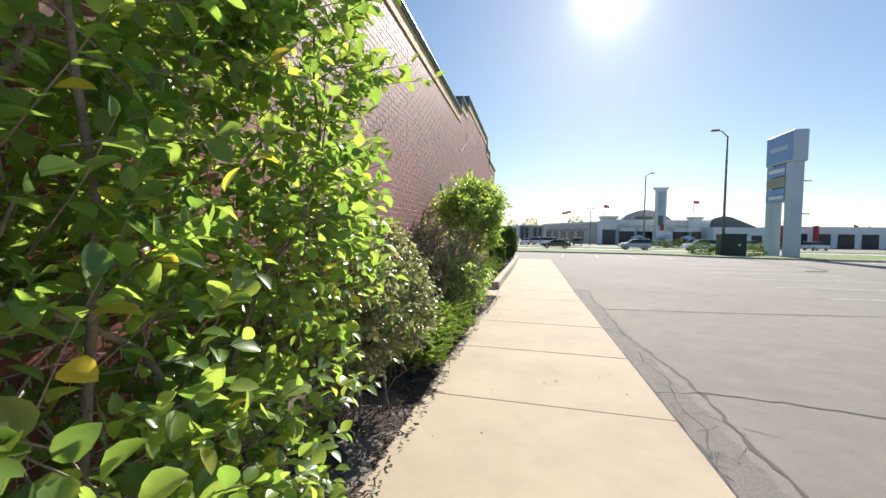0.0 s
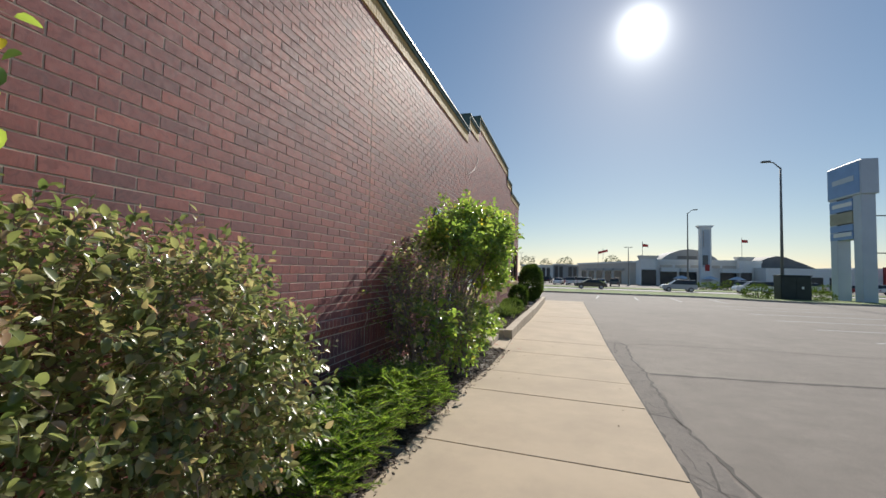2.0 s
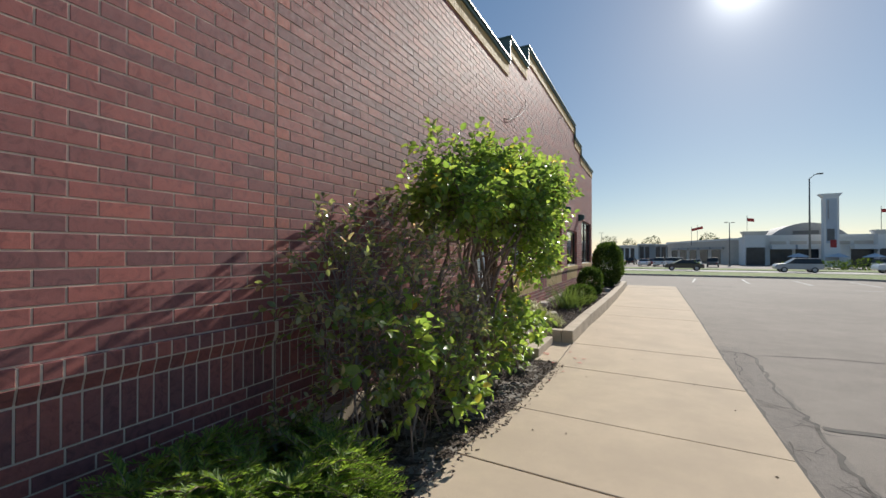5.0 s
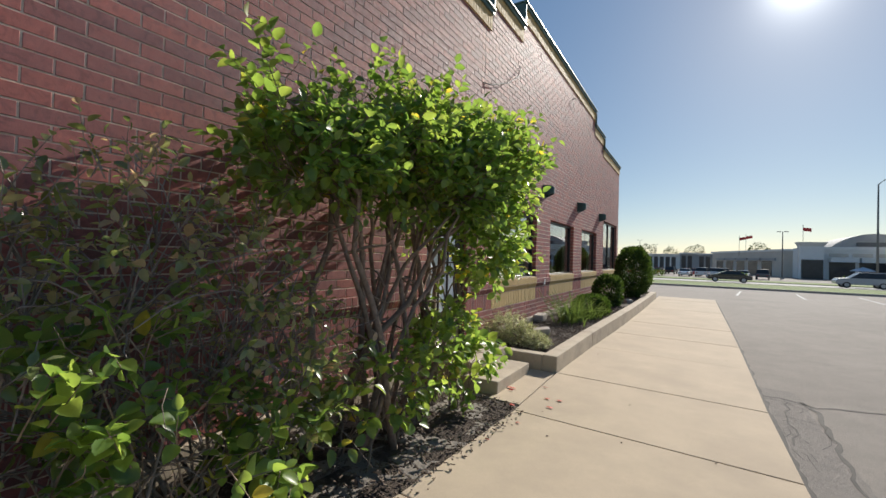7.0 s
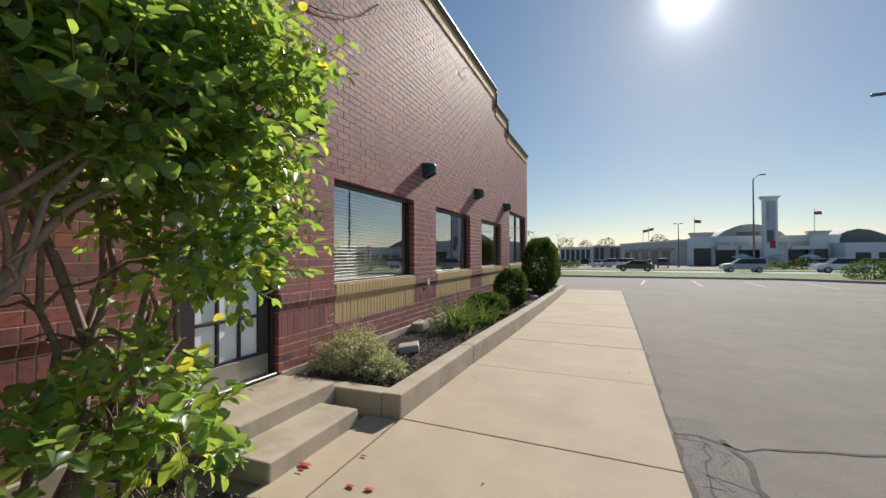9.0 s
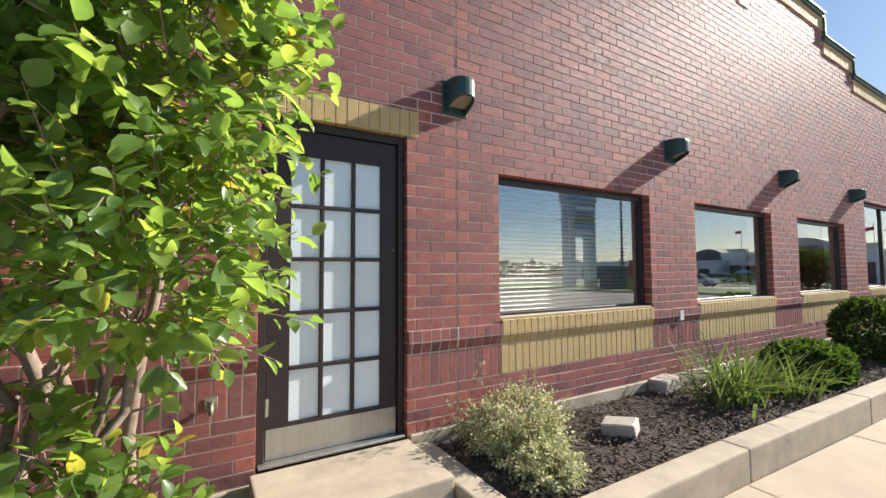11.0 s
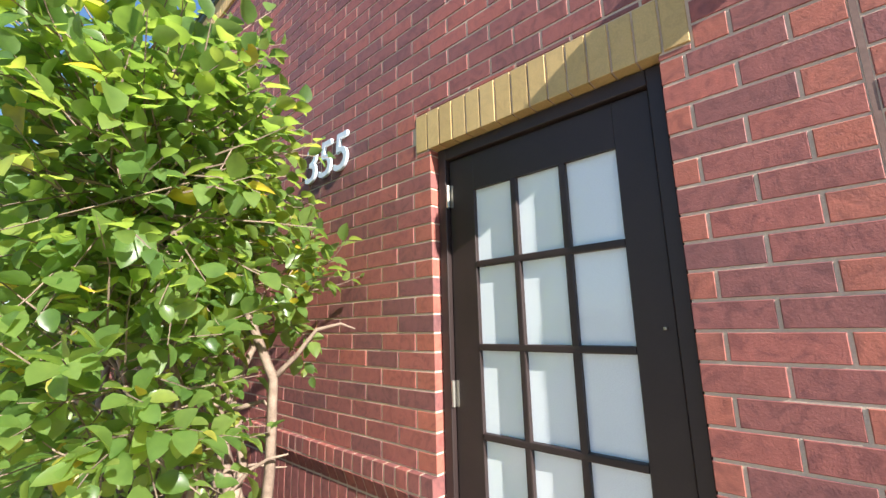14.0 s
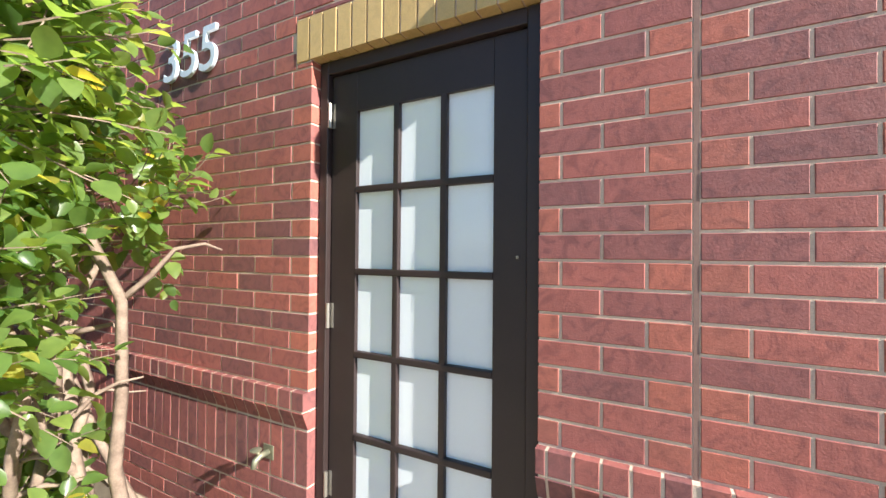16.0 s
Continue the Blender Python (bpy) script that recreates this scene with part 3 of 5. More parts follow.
def brick_verts(y0, y1, z0, z1, x=0.0, ch=0.002, depth=0.1, slope=0.0, tilt=(0.0, 0.0)):
    """A brick with a chamfered face; slope draws its lower edge back."""
    v = []
    for inset, xx in ((ch, x), (0.0, x - ch), (0.0, x - depth)):
        for yy, zz, low in ((y0 + inset, z0 + inset, 1), (y1 - inset, z0 + inset, 1), (y1 - inset, z1 - inset, 0), (y0 + inset, z1 - inset, 0)):
            lean = ((yy - (y0 + y1) / 2) * tilt[0] + (zz - (z0 + z1) / 2) * tilt[1]) if xx > x - depth else 0
            v.append((xx - (slope * low if xx > x - depth else 0) - lean, yy, zz))
    return v


SILL_ROWS = (BAND_TOP - 0.09, BAND_TOP - 0.18, BASE_Z + 5 * 0.0813)
yellow_zones = [(-0.102, 1.118, 2.50, 2.70)] + [(a, b, SILL_ROWS[2], WIN_Z0) for a, b in WINDOWS] + [(*CORNER_WIN, SILL_ROWS[2], WIN_Z0)]
cuts = holes + yellow_zones
brick_rnd = random.Random(11)
red, cut_red, yellow, single = [], [], [], []


def small_turn(spread, most):
    return max(-most, min(most, brick_rnd.gauss(0, spread)))


def lay(y0, y1, z0, z1, x=0.0, slope=0.0, keep=True):
    """Bricks of one rectangle, trimmed round the openings."""
    h = JOINT / 2
    for a, b, c, d in less_all([(y0, y1, z0, z1)], cuts):
        if b - a < 0.025 or d - c < 0.02:
            continue
        r = (a + h, b - h, c + h, d - h)
        px = x + max(-0.0004, min(0.0016, brick_rnd.gauss(0.0003, 0.0007)))
        whole = abs((b - a) - BRICK_L) < 0.002 and abs((d - c) - COURSE) < 0.002
        if keep and whole and -1.3 < a < 2.6 and c < 2.9 and len(single) < 300:
            single.append(((a + b) / 2, (c + d) / 2, px))
        else:
            (cut_red if b - a < 0.16 and d - c < 0.1 and slope == 0 and x == 0 else red).append(brick_verts(*r, px, slope=slope, tilt=(small_turn(0.004, 0.007), small_turn(0.007, 0.012 if d - c < 0.12 else 0.006)) if slope == 0 else (0, 0)))


segs = [(Y_SOUTH, -10.6), (-10.6, -3.965), (-3.965, 0.5), (0.5, 1.463), (1.463, 10.72), (10.72, Y_NORTH)]
segs_high = [(Y_SOUTH, -10.6), (-10.6, -3.965), (-3.965, 1.463), (1.463, 10.72), (10.72, Y_NORTH)]


def row(z0, z1, pitch, shift, top_of=None, x=0.0, slope=0.0):
    for a, b in segs if z0 < 2.6 else segs_high:
        o = 1.463 if a > 0.4 else 0.0
        y = o + math.floor((a - o) / pitch - 1) * pitch - shift
        while y < b - 0.01:
            y0, y1 = max(y, a + 0.006), min(y + pitch, b - 0.006)
            if y1 - y0 > 0.03:
                t = next(tt for s0, s1, tt in STEPS_UP if s0 <= (y0 + y1) / 2 <= s1)
                if z1 <= t - 0.345:
                    lay(y0, y1, z0, z1, x, slope)
                elif z0 < t - 0.36:
                    lay(y0, y1, z0, t - 0.35, x, slope)
            y += pitch


for k in range(5):
    row(BASE_Z + k * 0.0813, BASE_Z + (k + 1) * 0.0813, BRICK_L, BRICK_L / 2 * (k % 2))
row(SILL_ROWS[2], SILL_ROWS[1], 0.0813, 0)
row(SILL_ROWS[1], SILL_ROWS[0], 0.0813, 0, x=0.028, slope=0.03)
row(SILL_ROWS[0], BAND_TOP, 0.0813, 0, x=0.028)
k = 0
while BAND_TOP + k * COURSE < 6.0:
    row(BAND_TOP + k * COURSE, BAND_TOP + (k + 1) * COURSE, BRICK_L, BRICK_L / 2 * (1 - k % 2))
    k += 1

lintel = []
for k in range(15):
    lintel.append((-0.102 + k * 1.22 / 15, -0.102 + (k + 1) * 1.22 / 15))
for a, b in WINDOWS + [CORNER_WIN]:
    n = round((b - a) / 0.0813)
    w = (b - a) / n
    for k in range(n):
        y0, y1 = a + k * w + 0.005, a + (k + 1) * w - 0.005
        yellow.append(brick_verts(y0, y1, SILL_ROWS[0] + 0.004, WIN_Z0 - 0.002, 0.03))
        yellow.append(brick_verts(y0, y1, SILL_ROWS[1] + 0.005, SILL_ROWS[0] - 0.005, 0.03, slope=0.028))
        yellow.append(brick_verts(y0, y1, SILL_ROWS[2] + 0.005, SILL_ROWS[1] - 0.005, 0.002 + brick_rnd.gauss(0, 0.001)))
for s0, s1, t in STEPS_UP:
    n = round((s1 - s0) / 0.0813)
    w = (s1 - s0) / n
    for k in range(n):
        yellow.append(brick_verts(s0 + k * w + 0.004, s0 + (k + 1) * w - 0.004, t - 0.345, t - 0.1, 0.02 + brick_rnd.gauss(0, 0.001)))


def many(name, bricks, material, label):
    vs = [v for b in bricks for v in b]
    fs = [tuple(i * 12 + q for q in f) for i in range(len(bricks)) for f in TEMPLATE_F]
    return tagged(raw(name, vs, fs, material, wall), label, kind="stuff")


many("brickwork", red, M_brick, "dark red flashed bricks in running bond")
many("cut_brickwork", cut_red, M_brick_cut, "bright red cut bricks at jambs and joints")
many("yellow_brickwork", yellow, M_yellow, "buff yellow soldier bricks")

# mortar behind the proud band and sills
for a, b in ((Y_SOUTH, 0.0), (1.016, Y_NORTH)):
    prof = [(-0.05, SILL_ROWS[1] + 0.006), (-0.006, SILL_ROWS[1] + 0.006), (0.0262, SILL_ROWS[0]), (0.0262, BAND_TOP - 0.006), (-0.05, BAND_TOP - 0.006)]
    part("band_mortar", prism(bmesh.new(), [(x, a + 0.014, z) for x, z in prof], (0, b - a - 0.028, 0)), M_mortar, wall)

# sealant in the movement joints
for y in CONTROL:
    t = next(tt for s0, s1, tt in STEPS_UP if s0 <= y <= s1)
    part("sealant_joint", boxed(-0.03, -0.0004, y - 0.007, y + 0.007, BASE_Z, t - 0.35), M_caulk, wall, "brown sealant in a vertical movement joint")

# coping, stepped parapet
for i, (s0, s1, t) in enumerate(STEPS_UP):
    bm = boxed(-0.4, 0.075, s0 - 0.03, s1 + 0.03, t - 0.04, t, bev=0.006)
    box(bm, -0.36, 0.05, s0 - 0.015, s1 + 0.015, t - 0.1, t - 0.04)
    part("coping", bm, M_coping, wall, "green painted metal parapet coping")
for y, lo, hi, side in ((1.65, 5.35, 5.8, -1), (3.02, 5.8, 6.24, -1), (9.55, 5.8, 6.24, 1), (11.05, 5.43, 5.8, 1)):
    a, b = sorted((y, y + side * 0.03))
    part("coping", boxed(-0.4, 0.06, a, b, lo - 0.02, hi - 0.1), M_coping, wall, "green painted metal step cladding")

# the other walls, roof and floor that close the building
tagged(part("wall_north", boxed(-14, -0.33, Y_NORTH - 0.3, Y_NORTH, -0.4, 5.3), M_brick), "red brick end wall", "brick wall", kind="structure")
tagged(part("wall_south", boxed(-14, -0.33, Y_SOUTH, Y_SOUTH + 0.3, -0.3, 5.2), M_brick), "red brick end wall", "brick wall", kind="structure")
tagged(part("wall_west", boxed(-14.3, -14, Y_SOUTH, Y_NORTH, -0.3, 5.2), M_brick), "red brick back wall", "brick wall", kind="structure")
tagged(part("wall_inner", boxed(-3.4, -3.2, Y_SOUTH + 0.3, Y_NORTH - 0.3, -0.1, 4.6), M_interior), "plain interior wall", "wall", kind="structure")
tagged(part("ceiling", boxed(-14, -0.33, Y_SOUTH + 0.3, Y_NORTH - 0.3, 4.6, 4.8), M_interior), "flat roof deck", "ceiling", kind="structure")
tagged(part("floor", boxed(-14, -0.33, Y_SOUTH + 0.3, Y_NORTH - 0.3, 0.0, 0.22), M_interior), "interior floor", "floor", kind="structure")


# ---- door ----
door = thing("door_1", 0, 0.508, 0.245, "closed dark brown glazed door with fifteen frosted panes", "door", kind="structure")


def under(ob, parent):
    """Keeps a world-built mesh in place under an offset parent."""
    ob.parent = parent
    ob.matrix_parent_inverse = Matrix.Translation(-parent.location)
    return ob


bm = bmesh.new()
box(bm, -0.14, -0.045, 0.002, 0.05, 0.25, 2.498, bev=0.003)
box(bm, -0.14, -0.045, 0.966, 1.014, 0.25, 2.498, bev=0.003)
box(bm, -0.139, -0.046, 0.05, 0.966, 2.44, 2.498, bev=0.003)
under(part("door_frame", bm, M_door), door)
PY0, PY1, PZ0, PZ1, MUN = 0.197, 0.835, 0.488, 2.262, 0.028
bm = bmesh.new()
box(bm, -0.115, -0.07, 0.055, PY0, 0.262, 2.435, bev=0.002)
box(bm, -0.115, -0.07, PY1, 0.961, 0.262, 2.435, bev=0.002)
box(bm, -0.1145, -0.0705, PY0, PY1, PZ1, 2.434)
box(bm, -0.1145, -0.0705, PY0, PY1, 0.263, PZ0)
leaf = under(part("door_leaf", bm, M_door), door)
pw, ph = (PY1 - PY0 - 2 * MUN) / 3, (PZ1 - PZ0 - 4 * MUN) / 5
for i in range(1, 3):
    y = PY0 + i * pw + (i - 1) * MUN
    under(part("glazing_bar", boxed(-0.105, -0.068, y, y + MUN, PZ0, PZ1, bev=0.006, seg=2), M_door), door)
for j in range(1, 5):
    z = PZ0 + j * ph + (j - 1) * MUN
    under(part("glazing_bar", boxed(-0.106, -0.067, PY0, PY1, z, z + MUN, bev=0.006, seg=2), M_door), door)
for i in range(3):
    for j in range(5):
        y, z = PY0 + i * (pw + MUN), PZ0 + j * (ph + MUN)
        under(part("pane", boxed(-0.1, -0.09, y, y + pw, z, z + ph), M_film, label="frosted white glass pane"), door)
under(part("kick_plate", boxed(-0.07, -0.067, 0.06, 0.956, 0.272, 0.462, bev=0.001), M_steel, label="brushed steel kick plate"), door)
for z in (0.55, 1.3, 2.2):
    bm = bmesh.new()
    lathe(bm, [(0.009, 0), (0.009, 0.11)], (-0.052, 0.056, z), 10)
    box(bm, -0.069, -0.0665, 0.058, 0.075, z, z + 0.11)
    under(part("hinge", bm, M_steel, label="steel butt hinge"), door)
under(part("threshold", boxed(-0.16, 0.0, 0.01, 1.006, 0.245, 0.268, bev=0.005), M_steel, label="worn metal threshold"), door)
bm = bmesh.new()
lathe(bm, [(0.004, 0), (0.006, 0.004), (0.006, 0.01), (0.002, 0.012)], (-0.06, 0.93, 1.62), 8)
under(part("screw", bm, M_steel), door)
tagged(part("wall_behind_door", boxed(-0.32, -0.2, -0.01, 1.03, 0.2, 2.5), M_interior), "dark inner vestibule behind the door", "wall", kind="structure")


# ---- windows ----
def window(num, y0, y1, z0, z1, bars=(), blinds=False):
    w = thing("window_%d" % num, 0, (y0 + y1) / 2, z0, "dark bronze framed window reflecting the sky" + (" with lowered blinds" if blinds else ""), "window", kind="structure")
    f = 0.055
    bm = bmesh.new()
    for a, b, c, d in ((y0 + 0.002, y0 + f, z0, z1 - 0.002), (y1 - f, y1 - 0.002, z0, z1 - 0.002)):
        box(bm, -0.16, -0.085, a, b, c, d, bev=0.003)
    for c, d in ((z0, z0 + f * 0.8), (z1 - f, z1 - 0.002)):
        box(bm, -0.159, -0.086, y0 + f, y1 - f, c, d, bev=0.003)
    for y in bars:
        box(bm, -0.158, -0.084, y - 0.03, y + 0.03, z0 + 0.04, z1 - 0.05, bev=0.003)
    under(part("window_frame", bm, M_bronze), w)
    cuts_y = [y0 + f] + [q for y in bars for q in (y - 0.03, y + 0.03)] + [y1 - f]
    for a, b in zip(cuts_y[::2], cuts_y[1::2]):
        p = under(part("pane", boxed(-0.125, -0.117, a, b, z0 + f * 0.8, z1 - f), M_glass, label="reflective clear glass pane"), w)
        p.visible_shadow = False
    under(part("window_sill", boxed(-0.115, -0.002, y0 + 0.004, y1 - 0.004, z0 + 0.0, z0 + 0.02, bev=0.004), M_planter, label="pale metal sill flashing"), w)
    if blinds:
        bl = thing("venetian_blind", -0.24, (y0 + y1) / 2, z0, "pale cream horizontal venetian blind behind glass", "blind")
        n = int((z1 - z0 - 0.1) / 0.042)
        me = boxed(-0.022, 0.022, -(y1 - y0) / 2 + 0.06, (y1 - y0) / 2 - 0.06, -0.001, 0.001)
        first = part("slat", me, M_blind, bl)
        for k in range(n):
            s = first if k == 0 else new("slat", first.data)
            s.parent = bl
            s.matrix_basis = pose(0, 0, 0.06 + k * 0.042, 0, 50, 0)
        part("headrail", boxed(-0.03, 0.03, -(y1 - y0) / 2 + 0.05, (y1 - y0) / 2 - 0.05, z1 - z0 - 0.06, z1 - z0 - 0.02), M_blind, bl)
        for yy in (-0.7, 0.0, 0.7):
            part("cord", boxed(0.024, 0.026, yy, yy + 0.003, 0.05, z1 - z0 - 0.05), M_blind, bl)
    return w


for i, (a, b) in enumerate(WINDOWS):
    window(i + 1, a, b, WIN_Z0, WIN_Z1, blinds=(i == 0))
window(4, *CORNER_WIN, WIN_Z0, CORNER_Z1, bars=(12.8,))


# ---- wall lamps, numbers, tap, cable ----
def wall_lamp(y, z):
    lamp = thing("wall_lamp", 0, y, z, "dark green metal downlight fixed to the brick wall", "wall lamp", "wall lamps")
    n, rx, ry = 14, 0.22, 0.1
    vs, fs = [], []
    prof = [(1.0, 0.0), (1.0, 0.17), (0.96, 0.2), (0.86, 0.215)]
    for s, zz in prof:
        for k in range(n + 1):
            a = math.pi * k / n
            vs.append((rx * (math.sin(a) ** 0.55) * s + 0.002, -ry * math.copysign(abs(math.cos(a)) ** 0.8, math.cos(a)) * s, zz))
    m = n + 1
    for i in range(len(prof) - 1):
        for k in range(n):
            fs.append((i * m + k, i * m + k + 1, (i + 1) * m + k + 1, (i + 1) * m + k))
    fs.append(tuple((len(prof) - 1) * m + k for k in range(m)))
    for s, zz in ((0.93, 0.0), (0.93, 0.05)):
        for k in range(m):
            a = math.pi * k / n
            vs.append((rx * (math.sin(a) ** 0.55) * s + 0.002, -ry * math.copysign(abs(math.cos(a)) ** 0.8, math.cos(a)) * s, zz))
    o = len(prof) * m
    for k in range(n):
        fs.append((k + 1, k, o + k, o + k + 1))
        fs.append((o + k + 1, o + k, o + m + k, o + m + k + 1))
    dv = [(v[0], v[1], 0.045) for v in vs[o:o + m]]

    def hood(v):
        """The underside rises and the top falls towards the front."""
        u, h = v[0] / rx, v[2] / 0.215
        return (v[0], v[1], v[2] + 0.09 * u * (1 - h) + 0.05 * (1 - u) * h + 0.03 * u * h)

    vs, dv = [hood(v) for v in vs], [hood(v) for v in dv]
    raw("housing", vs, fs, M_lamp_green, lamp)
    raw("lens", dv, [tuple(range(m))], M_diffuser, lamp, "milky lamp lens")
    part("back_plate", boxed(-0.002, 0.012, -0.115, 0.115, -0.01, 0.27, bev=0.004), M_lamp_green, lamp)
    return lamp


lamp0 = wall_lamp(1.45, 2.75)
for k in (1, 2, 3):
    copy_thing(lamp0, pose(0, 1.45 + 3.05 * k, 2.75))


def text_mesh(body, size, depth):
    cu = bpy.data.curves.new("digits", "FONT")
    cu.body, cu.size, cu.extrude, cu.bevel_depth = body, size, depth, 0.0012
    ob = bpy.data.objects.new("digits", cu)
    scene.collection.objects.link(ob)
    me = bpy.data.meshes.new_from_object(ob.evaluated_get(bpy.context.evaluated_depsgraph_get()))
    bpy.data.objects.remove(ob)
    return me


for ch, y in (("3", -1.17), ("5", -1.0), ("5", -0.83)):
    me = text_mesh(ch, 0.35, 0.008)
    me.materials.append(M_number)
    ob = new("house_number_digit", me)
    ob.matrix_world = Matrix.Translation((0.014, y, 2.60)) @ Matrix(((0, 0, 1, 0), (1.02, 0.06, 0, 0), (0, 1, 0, 0), (0, 0, 0, 1)))
    tagged(ob, "pale metal house number %s on red brick" % ch, "house number", "house number 355")

tap = thing("garden_tap", 0, -0.25, 0.70, "weathered brass garden tap on the brick wall", "tap")
bm = bmesh.new()
box(bm, 0.0, 0.006, -0.035, 0.035, -0.035, 0.035, bev=0.003)
part("plate", bm, M_brass, tap)
tube("spout", [(0.0, 0, 0), (0.05, 0, 0), (0.075, 0, -0.012), (0.085, 0, -0.045)], [0.014, 0.015, 0.015, 0.013], M_brass, tap)
tube("stem", [(0.05, 0, 0), (0.068, 0, 0.03)], 0.008, M_brass, tap)
bm = bmesh.new()
lathe(bm, [(0.012, 0), (0.026, 0.003), (0.027, 0.008), (0.012, 0.012)], (0.072, 0, 0.03), 12)
part("handle", bm, M_brass, tap)

socket = thing("outlet_cover", 0.0, 4.6, 0.93, "small white weatherproof outlet cover on brick", "outlet")
part("cover", boxed(0, 0.03, -0.04, 0.04, -0.06, 0.06, bev=0.006), M_white, socket)
part("hinge_strip", boxed(0.03, 0.034, -0.038, 0.038, 0.045, 0.056), M_white, socket)

wire = thing("loose_cable", 0, 1.4, 4.1, "thin black cable hanging loose on the wall", "cable")
tube("cable", [(0.0, 0, 0), (0.03, 0.2, 0.03), (0.05, 0.5, 0.15), (0.05, 0.9, 0.32), (0.05, 1.3, 0.58), (0.02, 1.5, 0.82), (0.0, 1.52, 0.86)], 0.008, M_wire, wire)
wire = thing("loose_cable", 0, 6.6, 5.6, "short black cable end sticking out of the wall", "cable")
tube("cable", [(-0.02, 0, 0), (0.06, 0.1, 0.06), (0.1, 0.35, 0.1), (0.09, 0.6, 0.07)], 0.008, M_wire, wire)

for y in (2.55, 3.55, 5.6, 6.5):
    part("weep_slot", boxed(-0.004, 0.0022, y - 0.005, y + 0.005, WIN_Z1 + 0.02, WIN_Z1 + 0.085), M_crack, wall, "dark weep slot in a brick joint")

# ---- steps and planter ----
steps = thing("door_steps", 0.0, 0.5, 0.0, "two worn buff concrete steps up to the door", "steps")
under(part("landing", boxed(0.02, 0.66, -0.04, 1.02, -0.2, 0.245, bev=0.012, seg=2), M_planter), steps)
under(part("step", boxed(0.61, 1.04, -0.15, 0.82, -0.2, 0.122, bev=0.012, seg=2), M_planter), steps)

planter = thing("planter_kerb", 1.1, 1.2, 0.0, "low buff concrete kerb edging the raised planter", "planter")
ends = [1.03, 3.0, 5.2, 7.4, 9.6, 11.8, 13.95]
for a, b in zip(ends, ends[1:]):
    bm = boxed(-0.19, 0.0, a + 0.003, b - 0.003, -0.2, 0.0, bev=0.016, seg=2)
    for v in bm.verts:
        v.co.x += walk_left(v.co.y) - 0.004
        if v.co.z > -0.1:
            v.co.z += float(np.interp(v.co.y, [1.0, 5.0], [0.2, 0.245]))
    under(part("kerb_block", bm, M_planter), planter)
under(part("kerb_block", boxed(0.02, 1.135, 1.032, 1.2, -0.2, 0.196, bev=0.016, seg=2), M_planter), planter)
under(part("kerb_block", boxed(0.02, 1.34, 13.77, 13.947, -0.2, 0.24, bev=0.016, seg=2), M_planter), planter)


def rock(name, x, y, z, sx, sy, sz, seed, label, turn=0, spin=0.0):
    bm = bmesh.new()
    box(bm, -sx, sx, -sy, sy, -sz, sz, bev=min(sx, sy, sz) * 0.35, seg=2)
    r = random.Random(seed)
    for v in bm.verts:
        v.co += Vector((r.gauss(0, 1), r.gauss(0, 1), r.gauss(0, 1))) * 0.05 * min(sx, sy, sz)
    ob = part(name, bm, M_stone)
    ob.matrix_world = pose(x, y, z, 4, turn, spin)
    return tagged(ob, label, "stone")


rock("stone_block", 0.62, 2.62, 0.21, 0.13, 0.1, 0.05, 3, "broken pale stone lying on the mulch", -8, 25)
rock("stone_block", 0.12, 4.05, 0.23, 0.1, 0.16, 0.07, 4, "pale concrete block against the wall foot", 0, 3)
rock("stone_block", 1.12, 9.3, 0.21, 0.1, 0.12, 0.06, 5, "small pale stone beside the planter edge", 0, 30)


# ---- plants ----
def leaf_cloud(name, pos, dirs, nors, sizes, widths, material, parent, fold=0.22, droop=0.14, label="", small=False):
    """One mesh of many folded pointed leaves."""
    n = len(pos)
    side = np.cross(dirs, nors)
    side /= np.linalg.norm(side, axis=1, keepdims=True) + 1e-9
    nors = np.cross(side, dirs)
    us, ws = (0.0, 0.13, 0.36, 0.64, 0.87, 1.0), (0.0, 0.56, 0.98, 0.88, 0.48, 0.0)
    if small:
        us, ws = (0.0, 0.3, 0.68, 1.0), (0.0, 0.9, 0.75, 0.0)
    tmpl = [(0, 0, 0)] + [(u, s * w, abs(s)) for u, w in zip(us[1:-1], ws[1:-1]) for s in (-1, 0, 1)] + [(1, 0, 0)]
    m = len(tmpl)
    v = np.zeros((n, m, 3))
    curl = np.random.default_rng(n).uniform(0.0, 2.2, n)
    for k, (u, w, f) in enumerate(tmpl):
        v[:, k] = pos + dirs * (sizes * u)[:, None] + side * (sizes * widths * 0.5 * w)[:, None] + nors * (sizes * (fold * widths * f * abs(w) - droop * curl * u * u))[:, None]
    tf = [(0, 1, 2), (0, 2, 3)]
    for r in range(len(us) - 3):
        q = 1 + 3 * r
        tf += [(q, q + 3, q + 4, q + 1), (q + 1, q + 4, q + 5, q + 2)]
    tf += [(m - 4, m - 1, m - 3), (m - 3, m - 1, m - 2)]
    faces = [tuple(m * i + q for q in f) for i in range(n) for f in tf]
    return tagged(raw(name, v.reshape(-1, 3), faces, material, parent, label, smooth=True), kind="stuff" if not parent else "")


def unit(a):
    return a / (np.linalg.norm(a, axis=-1, keepdims=True) + 1e-9)


